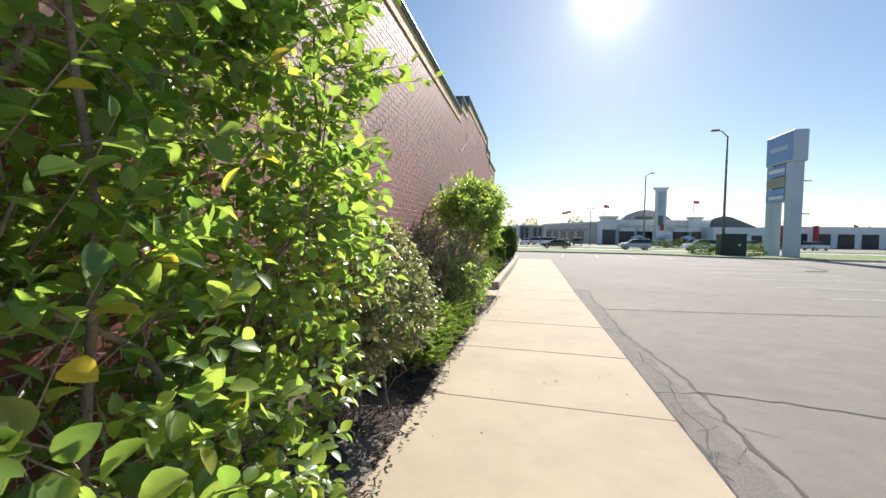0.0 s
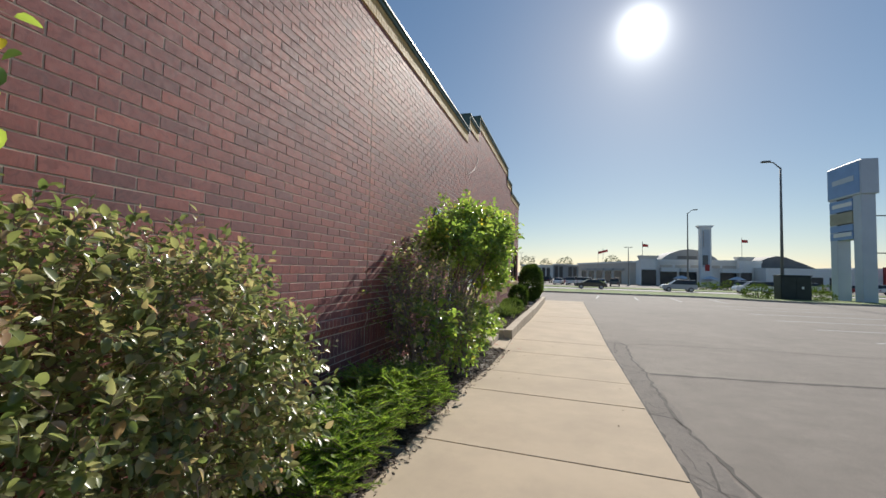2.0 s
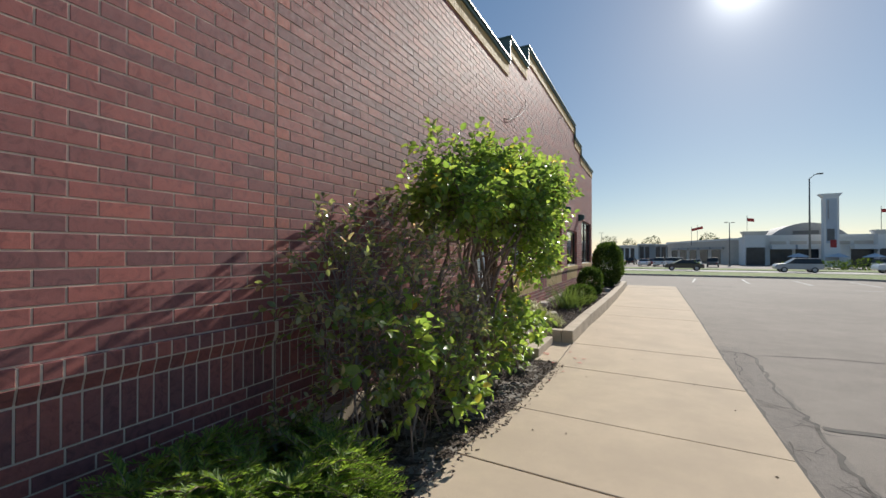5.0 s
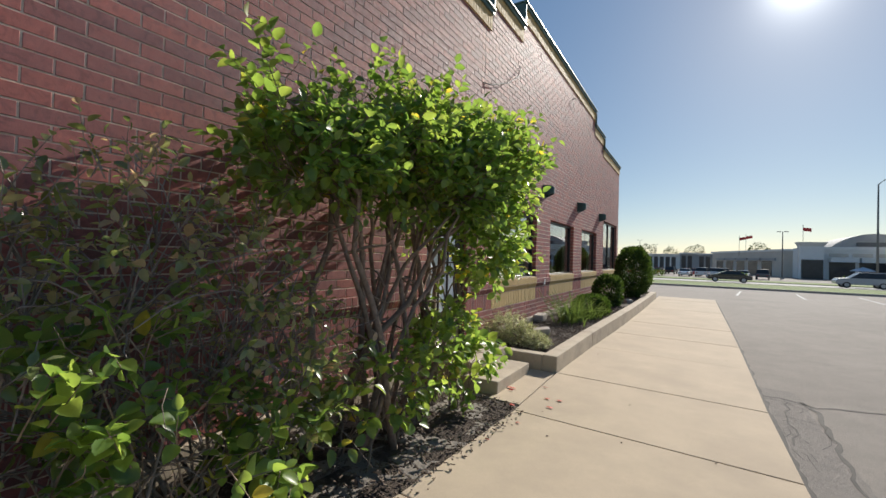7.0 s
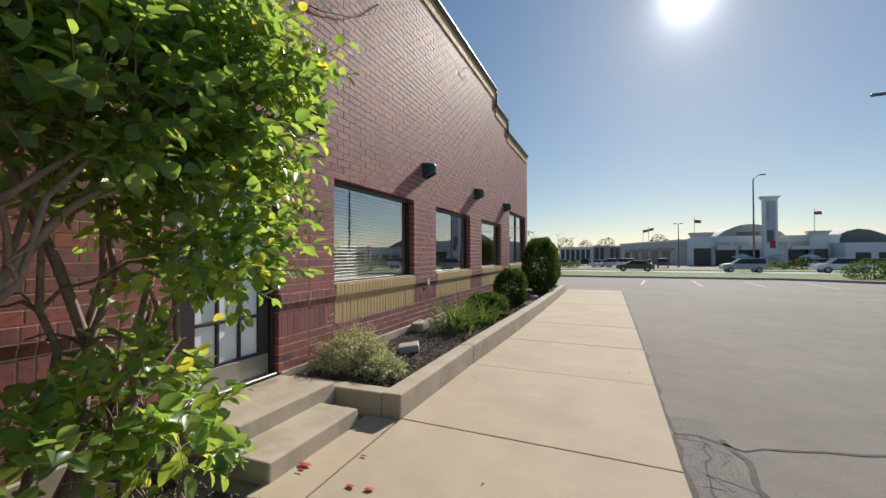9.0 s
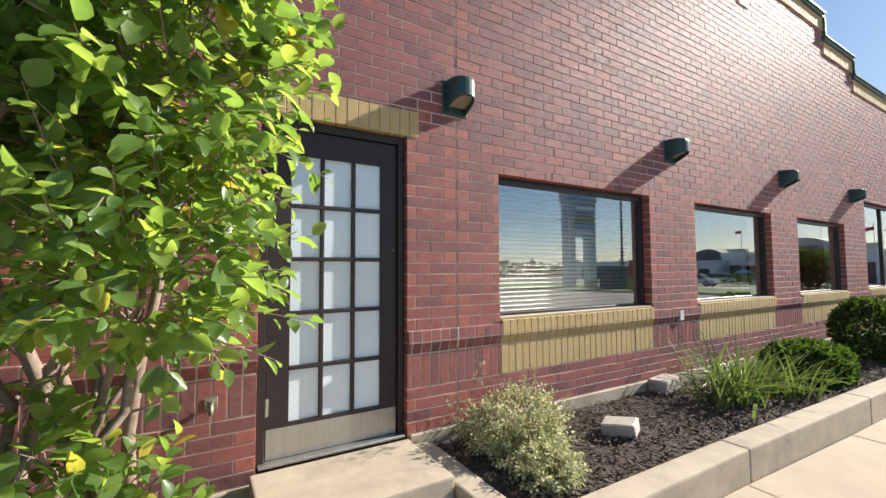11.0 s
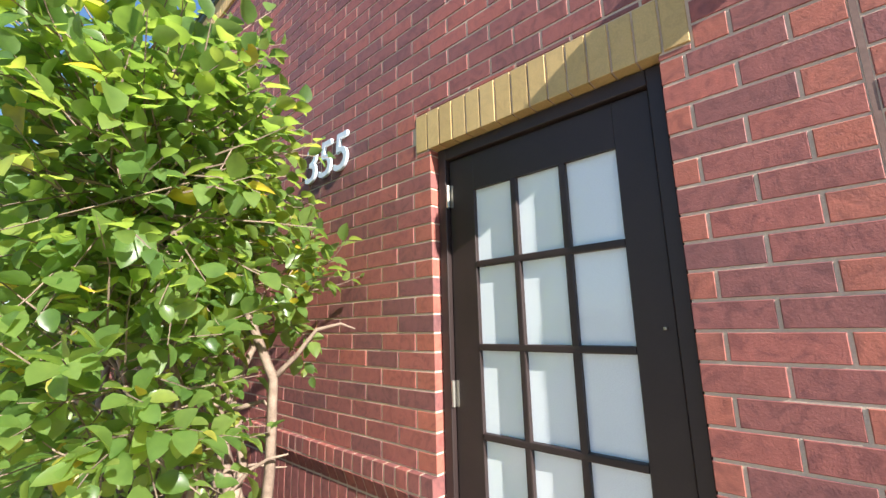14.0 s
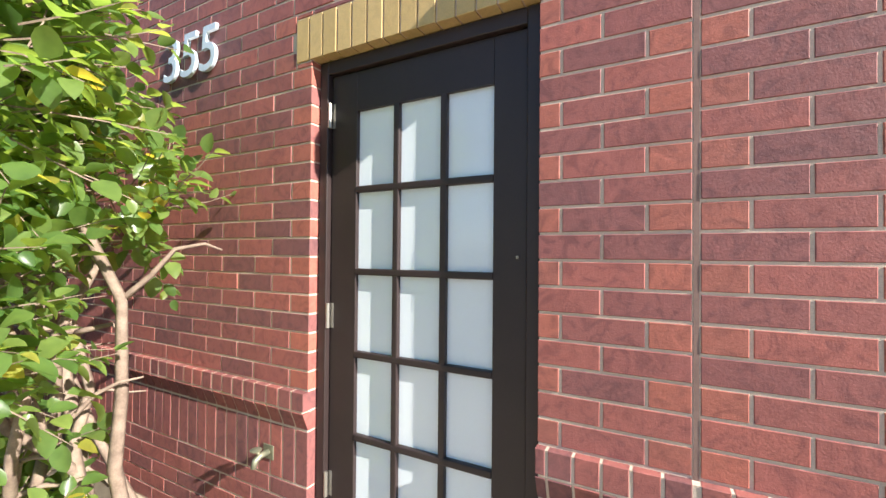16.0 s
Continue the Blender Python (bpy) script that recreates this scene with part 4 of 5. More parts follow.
def shoots(rng, blobs, count, per, length, leaf, width, up=0.5, shell=0.55, twigs=None, centre=None, spread=0.9):
    """Leafy shoots in lumpy blobs (x, y, z, rx, ry, rz): returns leaf arrays; twig lines are added to twigs."""
    P, D, N, S = [], [], [], []
    vol = np.array([b[3] * b[4] * b[5] for b in blobs]) ** 0.8
    which = rng.choice(len(blobs), count, p=vol / vol.sum())
    for b in which:
        cx, cy, cz, rx, ry, rz = blobs[b]
        d = unit(rng.normal(size=3))
        r = rng.uniform(shell, 1.0) ** 0.6
        base = np.array([cx + d[0] * rx * r, cy + d[1] * ry * r, cz + d[2] * rz * r])
        out = unit(d * np.array([1, 1, 0.6]) + np.array([0, 0, up]) + rng.normal(0, 0.35, 3))
        ln = length * rng.uniform(0.6, 1.4)
        if base[0] < 0.05:
            base[0] = 0.05 + abs(rng.normal(0, 0.05))
            out[0] = abs(out[0]) * 0.4
        tip = base + out * ln
        if tip[0] < 0.03:
            tip[0] = 0.03
        if twigs is not None:
            twigs.append((base - out * ln * 0.3, base + out * ln * 0.5 + rng.normal(0, 0.01, 3), tip))
        k = max(3, int(per * rng.uniform(0.7, 1.3)))
        phase = rng.uniform(0, 6.3)
        a = unit(np.cross(out, [0.2, 0.3, 0.93]))
        c = np.cross(out, a)
        for i in range(k):
            u = (i + 0.6) / k
            p = base + (tip - base) * u
            ang = phase + i * 2.4
            lat = a * math.cos(ang) + c * math.sin(ang)
            dd = unit(lat * spread + out * (0.5 + 0.6 * u) + rng.normal(0, 0.25, 3) + np.array([0, 0, -0.12]))
            nn = unit(np.array([0, 0, 1.0]) + out * 0.4 + rng.normal(0, 0.45, 3))
            P.append(p + dd * leaf * 0.12), D.append(dd), N.append(nn)
            S.append(leaf * rng.uniform(0.55, 1.2) * (1.0 - 0.25 * u))
    return np.array(P), np.array(D), np.array(N), np.array(S)


def limb(rng, start, end, wander, n=7):
    s, e = np.array(start, float), np.array(end, float)
    pts, off = [], np.zeros(3)
    for i in range(n):
        u = i / (n - 1)
        off = off + rng.normal(0, wander, 3) * (1 if 0 < i < n - 1 else 0)
        bow = np.array([0, 0, 0.12 * math.sin(u * math.pi) * np.linalg.norm(e - s)])
        p = s + (e - s) * u + off * math.sin(u * math.pi) + bow
        p[0] = max(p[0], 0.05)
        pts.append(tuple(p))
    return pts


def shrub(name, seed, root, blobs, stems, stem_r, shoot_args, material, bark, label, category="shrub", root_spread=0.25, width=0.62, twig_r=0.0025, branch=3, group=""):
    rng = np.random.default_rng(seed)
    t = thing(name, root[0], root[1], root[2], label, category, group)
    inv = np.array(root)
    for k in range(stems):
        b = blobs[k % len(blobs)]
        st = (root[0] + rng.normal(0, root_spread * 0.4), root[1] + rng.uniform(-1, 1) * root_spread * 2, root[2] - 0.08)
        st = (min(max(st[0], 0.08), 1.1), st[1], st[2])
        en = (b[0] + rng.uniform(-0.7, 0.7) * b[3], b[1] + rng.uniform(-0.7, 0.7) * b[4], b[2] + rng.uniform(-0.2, 0.6) * b[5])
        r0 = stem_r * rng.uniform(0.6, 1.2)
        pts = limb(rng, st, en, 0.05, 9)
        vs, fs = tube_arrays(pts, [r0 * (1 - 0.75 * i / 8) for i in range(9)], 6)
        for q in range(branch):
            i = int(rng.integers(2, 7))
            e2 = np.array(pts[i]) + unit(rng.normal(0, 1, 3) + np.array([0.2, 0, 0.9])) * rng.uniform(0.3, 0.75) * (1.0 if branch > 4 else 0.55)
            e2[0] = max(e2[0], 0.06)
            br = limb(rng, pts[i], e2, 0.02, 5)
            v2, f2 = tube_arrays(br, [r0 * 0.45 * (1 - 0.7 * i2 / 4) for i2 in range(5)], 5)
            o = len(vs)
            vs += v2
            fs += [tuple(o + x for x in f) for f in f2]
        raw("stem", [Vector(v) - Vector(root) for v in vs], fs, bark, t, smooth=True)
    twigs = []
    P, D, N, S = shoots(rng, blobs, *shoot_args, twigs=twigs)
    leaf_cloud("foliage", P - inv, D, N, S, np.full(len(S), width), material, t, small=shoot_args[3] < 0.05)
    vs, fs = [], []
    for a, b, c in twigs:
        v2, f2 = tube_arrays([a, b, c], [twig_r * 1.5, twig_r, twig_r * 0.5], 3)
        o = len(vs)
        vs += [Vector(v) - Vector(root) for v in v2]
        fs += [tuple(o + x for x in f) for f in f2]
    tagged(raw("twigwork", vs, fs, bark, t), kind="stuff")
    return t


# broad-leaved shrub at the start of the walk
shrub("broadleaf_shrub", 21, (0.55, -9.2, 0.0),
      [(0.6, -10.1, 1.2, 0.62, 0.7, 0.95), (0.6, -9.1, 1.9, 0.65, 0.75, 0.85), (0.68, -8.75, 1.35, 0.46, 0.5, 0.6), (0.62, -8.85, 2.6, 0.58, 0.72, 0.6), (0.65, -9.9, 2.6, 0.6, 0.8, 0.6), (0.78, -9.0, 0.62, 0.35, 0.45, 0.4), (0.75, -9.7, 0.6, 0.4, 0.6, 0.4)],
      12, 0.02, (1000, 9, 0.3, 0.1, 0.6, 0.35, 0.4), M_leaf, M_bark, "tall bright green broad-leaved shrub against the brick wall", root_spread=0.5, width=0.74)
# smaller-leaved shrub next to it
shrub("small_leaf_shrub", 22, (0.55, -7.3, 0.0),
      [(0.55, -7.85, 1.08, 0.55, 0.6, 0.72), (0.58, -7.22, 1.06, 0.52, 0.56, 0.66), (0.72, -7.0, 0.9, 0.44, 0.4, 0.5)],
      18, 0.01, (1500, 9, 0.16, 0.064, 0.5, 0.45, 0.55), M_leaf_small, M_bark, "dense small-leaved shrub with pale dull green leaves", root_spread=0.4, width=0.6, twig_r=0.0018)
# dark half-withered shrub
shrub("withered_shrub", 23, (0.45, -3.2, 0.0),
      [(0.42, -3.85, 1.3, 0.34, 0.36, 0.52), (0.5, -3.25, 1.5, 0.38, 0.42, 0.42), (0.66, -2.8, 1.15, 0.36, 0.32, 0.6), (0.78, -2.62, 0.75, 0.34, 0.3, 0.5), (0.62, -3.75, 0.75, 0.3, 0.36, 0.4)],
      34, 0.012, (330, 8, 0.19, 0.075, 0.5, 0.4, 0.4), M_leaf_dark, M_bark_grey, "half-withered dark shrub with bare twigs and small shiny leaves", root_spread=0.4, width=0.55, twig_r=0.0024, branch=8)
# tall multi-stemmed shrub beside the door
shrub("broadleaf_shrub", 24, (0.45, -1.35, 0.0),
      [(0.62, -2.25, 2.02, 0.36, 0.5, 0.24), (0.7, -1.65, 2.12, 0.44, 0.55, 0.3), (0.92, -1.0, 2.1, 0.42, 0.5, 0.36), (1.06, -0.42, 2.25, 0.32, 0.4, 0.5), (0.7, -2.6, 2.34, 0.1, 0.16, 0.28), (0.78, -1.25, 2.42, 0.34, 0.46, 0.22), (1.04, -0.5, 1.55, 0.25, 0.3, 0.4), (0.68, -1.95, 2.42, 0.12, 0.16, 0.26), (0.42, -0.72, 1.9, 0.24, 0.26, 0.26), (0.85, -0.7, 2.66, 0.16, 0.24, 0.24), (0.9, -1.55, 2.6, 0.1, 0.12, 0.2)],
      20, 0.03, (1200, 9, 0.28, 0.1, 0.6, 0.35, 0.3), M_leaf, M_bark, "tall multi-stemmed shrub with bare lower stems and a leafy crown", root_spread=0.42, width=0.72)
shrub("broadleaf_shrub", 25, (0.8, -0.65, 0.0),
      [(0.88, -0.68, 0.48, 0.28, 0.28, 0.34), (0.85, -0.9, 0.75, 0.22, 0.2, 0.3)],
      6, 0.01, (70, 8, 0.2, 0.112, 0.6, 0.3, 0.3), M_leaf, M_bark, "low leafy shoots of a shrub beside the steps", root_spread=0.15, width=0.72)
shrub("broadleaf_shrub", 26, (0.8, -1.8, 0.0),
      [(0.8, -1.9, 0.5, 0.34, 0.45, 0.34), (0.95, -1.4, 0.6, 0.26, 0.3, 0.32)],
      6, 0.008, (60, 8, 0.18, 0.1, 0.6, 0.3, 0.3), M_leaf, M_bark, "sparse low green shoots over the mulch", root_spread=0.2, width=0.7)
shrub("broadleaf_shrub", 28, (0.85, -3.2, 0.0),
      [(0.95, -3.25, 0.5, 0.26, 0.4, 0.3), (0.95, -2.7, 0.45, 0.24, 0.3, 0.3), (0.85, -3.75, 0.85, 0.2, 0.22, 0.28), (0.8, -3.45, 1.15, 0.16, 0.2, 0.22)],
      8, 0.008, (105, 8, 0.2, 0.1, 0.6, 0.3, 0.3), M_leaf, M_bark, "green leafy shoots growing in front of a withered shrub", root_spread=0.15, width=0.7)
shrub("broadleaf_shrub", 27, (0.45, -4.2, 0.0),
      [(0.4, -4.15, 0.28, 0.25, 0.3, 0.22)],
      4, 0.006, (70, 9, 0.12, 0.05, 0.6, 0.3, 0.3), M_leaf_dark, M_bark, "small dark seedling shrub at the wall foot", root_spread=0.1)


def juniper(name, seed, x0, x1, y0, y1, h, count, label):
    """Low spreading evergreen: arching sprays of short needles."""
    rng = np.random.default_rng(seed)
    root = np.array([(x0 + x1) / 2, (y0 + y1) / 2, 0.0])
    t = thing(name, *root, label, "shrub")
    P, D, N, S = [], [], [], []
    vs, fs = [], []
    tufts = [(rng.uniform(x0 + 0.1, x1 - 0.12), rng.uniform(y0 + 0.12, y1 - 0.12), rng.uniform(0.45, 1.0)) for _ in range(max(6, count // 24))]
    for k in range(count):
        tx, ty, th = tufts[k % len(tufts)]
        ex = 1 - 0.5 * abs((tx - root[0]) / (x1 - x0) * 2) ** 3
        ey = 1 - 0.5 * abs((ty - root[1]) / (y1 - y0) * 2) ** 4
        top = h * th * ex * ey
        a = rng.uniform(0, 6.3)
        out = unit(np.array([math.cos(a) + 0.35, math.sin(a), rng.uniform(0.15, 1.1)]))
        ln = rng.uniform(0.15, 0.3)
        p0 = np.array([tx, ty, top * rng.uniform(0.5, 0.85)]) + rng.normal(0, 0.03, 3)
        pts = [p0 + out * ln * u + np.array([0, 0, -0.25 * ln * u * u]) for u in (0, 0.5, 1.0)]
        for i, q in enumerate(pts):
            q[0] = max(q[0], 0.05)
        v2, f2 = tube_arrays(pts, [0.004, 0.003, 0.001], 3)
        o = len(vs)
        vs += [Vector(v) - Vector(root) for v in v2]
        fs += [tuple(o + z for z in f) for f in f2]
        side = unit(np.cross(out, [0, 0, 1]))
        for i in range(16):
            u = i / 16
            p = p0 + out * ln * u + np.array([0, 0, -0.25 * ln * u * u])
            for s in (-1, 1):
                d = unit(out * 0.9 + side * s * rng.uniform(0.5, 1.0) + np.array([0, 0, rng.uniform(-0.1, 0.55)]))
                P.append(p), D.append(d), N.append(unit(np.array([0, 0, 1.0]) + rng.normal(0, 0.3, 3))), S.append(rng.uniform(0.03, 0.065) * (1 - 0.4 * u))
    leaf_cloud("needle_foliage", np.array(P) - root, np.array(D), np.array(N), np.array(S), np.full(len(S), 0.24), M_juniper, t, 0.3, 0.05, small=True)
    tagged(raw("twigwork", vs, fs, M_bark, t), kind="stuff")
    return t


juniper("spreading_juniper", 41, 0.08, 1.26, -6.8, -4.0, 0.68, 2600, "low spreading bright green juniper over the mulch")


def clipped(name, seed, c, r, count, label):
    """A dense rounded shrub of many tiny leaves with an uneven outline."""
    rng = np.random.default_rng(seed)
    root = np.array([c[0], c[1], 0.1])
    t = thing(name, *root, label, "shrub")
    d = unit(rng.normal(size=(count, 3)))
    lump = np.array([1 + 0.13 * noise.noise(Vector(v) * 2.2 + Vector((seed, 0, 0))) + 0.05 * noise.noise(Vector(v) * 7) for v in d])
    rad = rng.uniform(0.72, 1.04, count) ** 0.6 * lump
    # squarer than a ball
    p = np.sign(d) * np.abs(d) ** 0.8
    P = np.array(c) + p * rad[:, None] * np.array(r)
    P[:, 0] = np.maximum(P[:, 0], 0.05)
    P[:, 2] = np.maximum(P[:, 2], 0.12)
    D = unit(d + rng.normal(0, 0.6, (count, 3)) + np.array([0, 0, 0.3]))
    N = unit(d + rng.normal(0, 0.5, (count, 3)))
    leaf_cloud("foliage", P - root, D, N, rng.uniform(0.045, 0.085, count), np.full(count, 0.55), M_box, t, 0.15, 0.1, small=True)
    for k in range(5):
        a = k * 1.3
        tube("stem", [(0, 0, -0.1), (0.1 * math.cos(a), 0.1 * math.sin(a), c[2] * 0.5), (r[0] * 0.5 * math.cos(a), r[1] * 0.5 * math.sin(a), c[2] + r[2] * 0.2)], [0.02, 0.014, 0.006], M_bark, t, 6)
    return t


clipped("clipped_shrub", 51, (0.95, 11.9, 1.05), (0.55, 1.15, 0.85), 17000, "tall rounded dark green clipped shrub in the planter")
clipped("clipped_shrub", 52, (0.72, 8.2, 0.55), (0.36, 0.5, 0.45), 5000, "rounded dark green clipped shrub in the planter")
clipped("clipped_shrub", 53, (0.75, 5.9, 0.33), (0.36, 0.55, 0.26), 4200, "low spreading green shrub in the planter")


def strap_clump(name, seed, x, y, z, count, length, label):
    """Arching sword leaves from one crown."""
    rng = np.random.default_rng(seed)
    t = thing(name, x, y, z, label, "plant")
    for k in range(count):
        vs, fs = [], []
        a, lean, ln = rng.uniform(0, 6.3), rng.uniform(0.25, 0.95), length * rng.uniform(0.6, 1.15)
        o = np.array([rng.normal(0, 0.12), rng.normal(0, 0.2), 0])
        w, rr, zz = rng.uniform(0.009, 0.016), 0.0, -0.03
        b = len(vs)
        n = 6
        for i in range(n + 1):
            u = i / n
            ang = lean * (0.35 + 1.5 * u)
            if i:
                rr += ln / n * math.sin(ang)
                zz += ln / n * math.cos(ang)
            c = o + np.array([rr * math.cos(a), rr * math.sin(a), zz])
            s = np.array([-math.sin(a), math.cos(a), 0]) * w * (1 - u) ** 0.5
            vs += [tuple(c - s), tuple(c + np.array([0, 0, -w * 0.5])), tuple(c + s)]
        for i in range(n):
            q = b + 3 * i
            fs += [(q, q + 1, q + 4, q + 3), (q + 1, q + 2, q + 5, q + 4)]
        raw("leaf", vs, fs, M_iris, t, smooth=True)
    return t


strap_clump("daylily_clump", 61, 0.68, 4.35, 0.13, 150, 0.74, "arching clump of strap-leaved daylily in the mulch")
strap_clump("daylily_clump", 62, 0.85, 5.0, 0.13, 90, 0.58, "smaller clump of strap leaves beside it")

shrub("variegated_shrub", 71, (0.38, 1.75, 0.1), [(0.36, 1.75, 0.32, 0.3, 0.42, 0.2), (0.6, 1.65, 0.26, 0.22, 0.25, 0.14)], 6, 0.006, (700, 9, 0.11, 0.036, 0.7, 0.4, 0.4), M_variegated, M_bark, "low cream-variegated flowering shrub in the planter", root_spread=0.15, width=0.55, twig_r=0.0015)
shrub("low_green_plant", 72, (0.85, 1.58, 0.1), [(0.85, 1.6, 0.22, 0.16, 0.2, 0.1)], 4, 0.004, (300, 9, 0.09, 0.034, 0.7, 0.4, 0.4), M_variegated, M_bark, "small bright green bedding plant at the planter corner", root_spread=0.08, width=0.5, twig_r=0.0012)
for k, (x, y, h) in enumerate(((0.25, 1.5, 0.72), (0.3, 1.95, 0.62), (0.16, 1.3, 0.42))):
    shrub("flower_stalk", 80 + k, (x, y, 0.12), [(x, y, h, 0.03, 0.04, 0.12)], 2, 0.003, (14, 6, 0.05, 0.02, 0.9, 0.2, 0.5), M_variegated, M_bark, "thin seeding flower stalk above the variegated shrub", "plant", root_spread=0.03, width=0.5, twig_r=0.001, branch=0)

# fallen red petals on the pavement
for k, (x, y, s) in enumerate(((1.09, 0.11, 0.06), (1.525, 0.0, 0.05), (1.62, -0.23, 0.04), (1.65, 0.015, 0.045), (1.295, -0.38, 0.05), (1.12, 0.03, 0.035), (1.4, 0.35, 0.03), (1.5, -0.75, 0.03), (1.42, -1.2, 0.03))):
    rr = random.Random(k)
    pts = [(x + s * math.cos(a) * rr.uniform(0.5, 1.1), y + s * math.sin(a) * rr.uniform(0.25, 0.6), 0.004 + rr.uniform(0, 0.008)) for a in (0, 1, 2, 3, 4, 5.2)]
    tagged(raw("fallen_petal", [*pts, (x, y, 0.012)], [(i, (i + 1) % 6, 6) for i in range(6)], M_petal), "crumpled red petal fallen on the pavement", "petal", "fallen petals")
for k in range(26):
    rr = random.Random(100 + k)
    x, y, s = rr.uniform(1.3, 3.3), rr.uniform(-9, 5), rr.uniform(0.006, 0.016)
    pts = [(x + s * math.cos(a) * rr.uniform(0.6, 1.1), y + s * math.sin(a) * rr.uniform(0.4, 0.8), 0.003) for a in (0, 1, 2, 3, 4, 5.2)]
    tagged(raw("pavement_crumb", [*pts, (x, y, 0.009)], [(i, (i + 1) % 6, 6) for i in range(6)], M_chip), "small dark crumb of debris on the pavement", "debris", "pavement debris")


# ---- distance ----
def wheel(parent, x, y, r=0.33):
    w = new("wheel")
    w.parent = parent
    w.location = (x, y, r)
    for nm, ra, hw, m in (("tyre", r, 0.11, M_tyre), ("rim", r * 0.66, 0.116, M_rim)):
        bm = bmesh.new()
        lathe(bm, [(ra * 0.9, -hw), (ra, -hw * 0.8), (ra, hw * 0.8), (ra * 0.9, hw)], (0, 0, 0), 18)
        bmesh.ops.rotate(bm, verts=bm.verts, cent=(0, 0, 0), matrix=Matrix.Rotation(radians(90), 3, "X"))
        ob = part(nm, bm, m, w)
    return w


def paint(name, c):
    m = surface(name, c, tuple(v * 1.15 for v in c), 1, 40, 0.25, 0.0)
    m.node_tree.nodes["Principled BSDF"].inputs["Coat Weight"].default_value = 0.6
    return m


PAINTS = {"black": paint("black_car_paint", (0.012, 0.012, 0.014)), "white": paint("white_car_paint", (0.7, 0.7, 0.7)), "silver": paint("silver_car_paint", (0.36, 0.37, 0.38)), "red": paint("red_car_paint", (0.3, 0.03, 0.025)), "grey": paint("grey_car_paint", (0.12, 0.125, 0.13))}
CAR_SHAPES = {
    "sedan": (4.6, 1.8, [(-2.28, 0.35), (-2.3, 0.75), (-1.75, 0.95), (-0.85, 0.98), (1.2, 0.98), (2.1, 0.82), (2.3, 0.6), (2.28, 0.35)], [(-1.7, 0.95), (-0.95, 1.4), (0.35, 1.42), (1.25, 0.96)]),
    "suv": (4.6, 1.85, [(-2.25, 0.4), (-2.3, 0.9), (-2.2, 1.08), (1.2, 1.08), (2.1, 1.0), (2.3, 0.75), (2.28, 0.4)], [(-2.2, 1.06), (-2.0, 1.68), (0.3, 1.7), (1.2, 1.06)]),
    "pickup": (5.4, 1.9, [(-2.7, 0.5), (-2.7, 1.1), (-0.6, 1.1), (1.5, 1.12), (2.6, 1.05), (2.72, 0.75), (2.7, 0.45)], [(-0.7, 1.08), (-0.6, 1.75), (0.7, 1.76), (1.5, 1.08)]),
}


def car(shape, colour, x, y, turn, label):
    length, width, low, cab = CAR_SHAPES[shape]
    t = thing("parked_car" if shape != "pickup" else "pickup_truck", 0, 0, 0, label, "car", "cars in the distance")
    h = width / 2
    bm = prism(bmesh.new(), [(px, -h, pz) for px, pz in low], (0, width, 0))
    bmesh.ops.bevel(bm, geom=list(bm.edges), offset=0.06, segments=2, affect="EDGES")
    part("body", bm, PAINTS[colour], t)
    bm = bmesh.new()
    lo = [bm.verts.new((px, s * (h - (0.06 if pz < 1.2 else 0.2)), pz)) for s in (-1, 1) for px, pz in cab]
    n = len(cab)
    bm.faces.new(lo[:n])
    bm.faces.new(lo[n:][::-1])
    for i in range(n):
        j = (i + 1) % n
        bm.faces.new((lo[j], lo[i], lo[n + i], lo[n + j]))
    bmesh.ops.recalc_face_normals(bm, faces=bm.faces)
    part("glasshouse", bm, M_autoglass, t, "dark tinted windows")
    top = max(z for _, z in cab)
    rx = [px for px, pz in cab if pz > top - 0.1]
    part("roof", boxed(min(rx) - 0.05, max(rx) + 0.05, -h + 0.18, h - 0.18, top - 0.03, top + 0.02, bev=0.02), PAINTS[colour], t)
    for px in (-length * 0.31, length * 0.31):
        for s in (-1, 1):
            wheel(t, px, s * (h - 0.1), 0.34 if shape != "pickup" else 0.4)
    for s in (-1, 1):
        part("headlight", boxed(length / 2 - 0.12, length / 2 - 0.0, s * (h - 0.35) - 0.15, s * (h - 0.35) + 0.15, 0.62, 0.75, bev=0.02), M_lens, t)
        part("tail_light", boxed(-length / 2 - 0.0, -length / 2 + 0.1, s * (h - 0.3) - 0.12, s * (h - 0.3) + 0.12, 0.7, 0.85, bev=0.02), M_taillens, t)
    t.matrix_basis = pose(x, y, ground_z(y) + 0.02, 0, 0, turn)
    return t


car("sedan", "black", 6.5, 57.5, 180, "black sedan on the road beyond the verge")
car("sedan", "black", -20, 52, 0, "black sedan on the road")
car("pickup", "white", 29, 60.5, 180, "white pickup truck on the road")
car("suv", "silver", 18.5, 58, 180, "silver estate car on the road")
car_rnd = random.Random(9)
for r, (y, x0, n) in enumerate(((84, -16, 11), (92, -14, 9), (100, -10, 8))):
    for k in range(n):
        if car_rnd.random() < 0.25:
            continue
        c = car_rnd.choice(["white", "silver", "black", "grey", "white", "red"])
        s = car_rnd.choice(["sedan", "suv"])
        car(s, c, x0 + 2.9 * k + car_rnd.uniform(-0.2, 0.2), y, 84 + car_rnd.uniform(-3, 3), "%s parked %s in the shopping centre car park" % (c, "sedan" if s == "sedan" else "estate car"))
for x, c in ((36, "white"), (39.5, "black"), (43, "silver"), (47, "white"), (52, "red"), (57, "white")):
    car("suv" if c != "red" else "sedan", c, x, 82 + (x % 3), 20, "%s car parked by the far shops" % c)


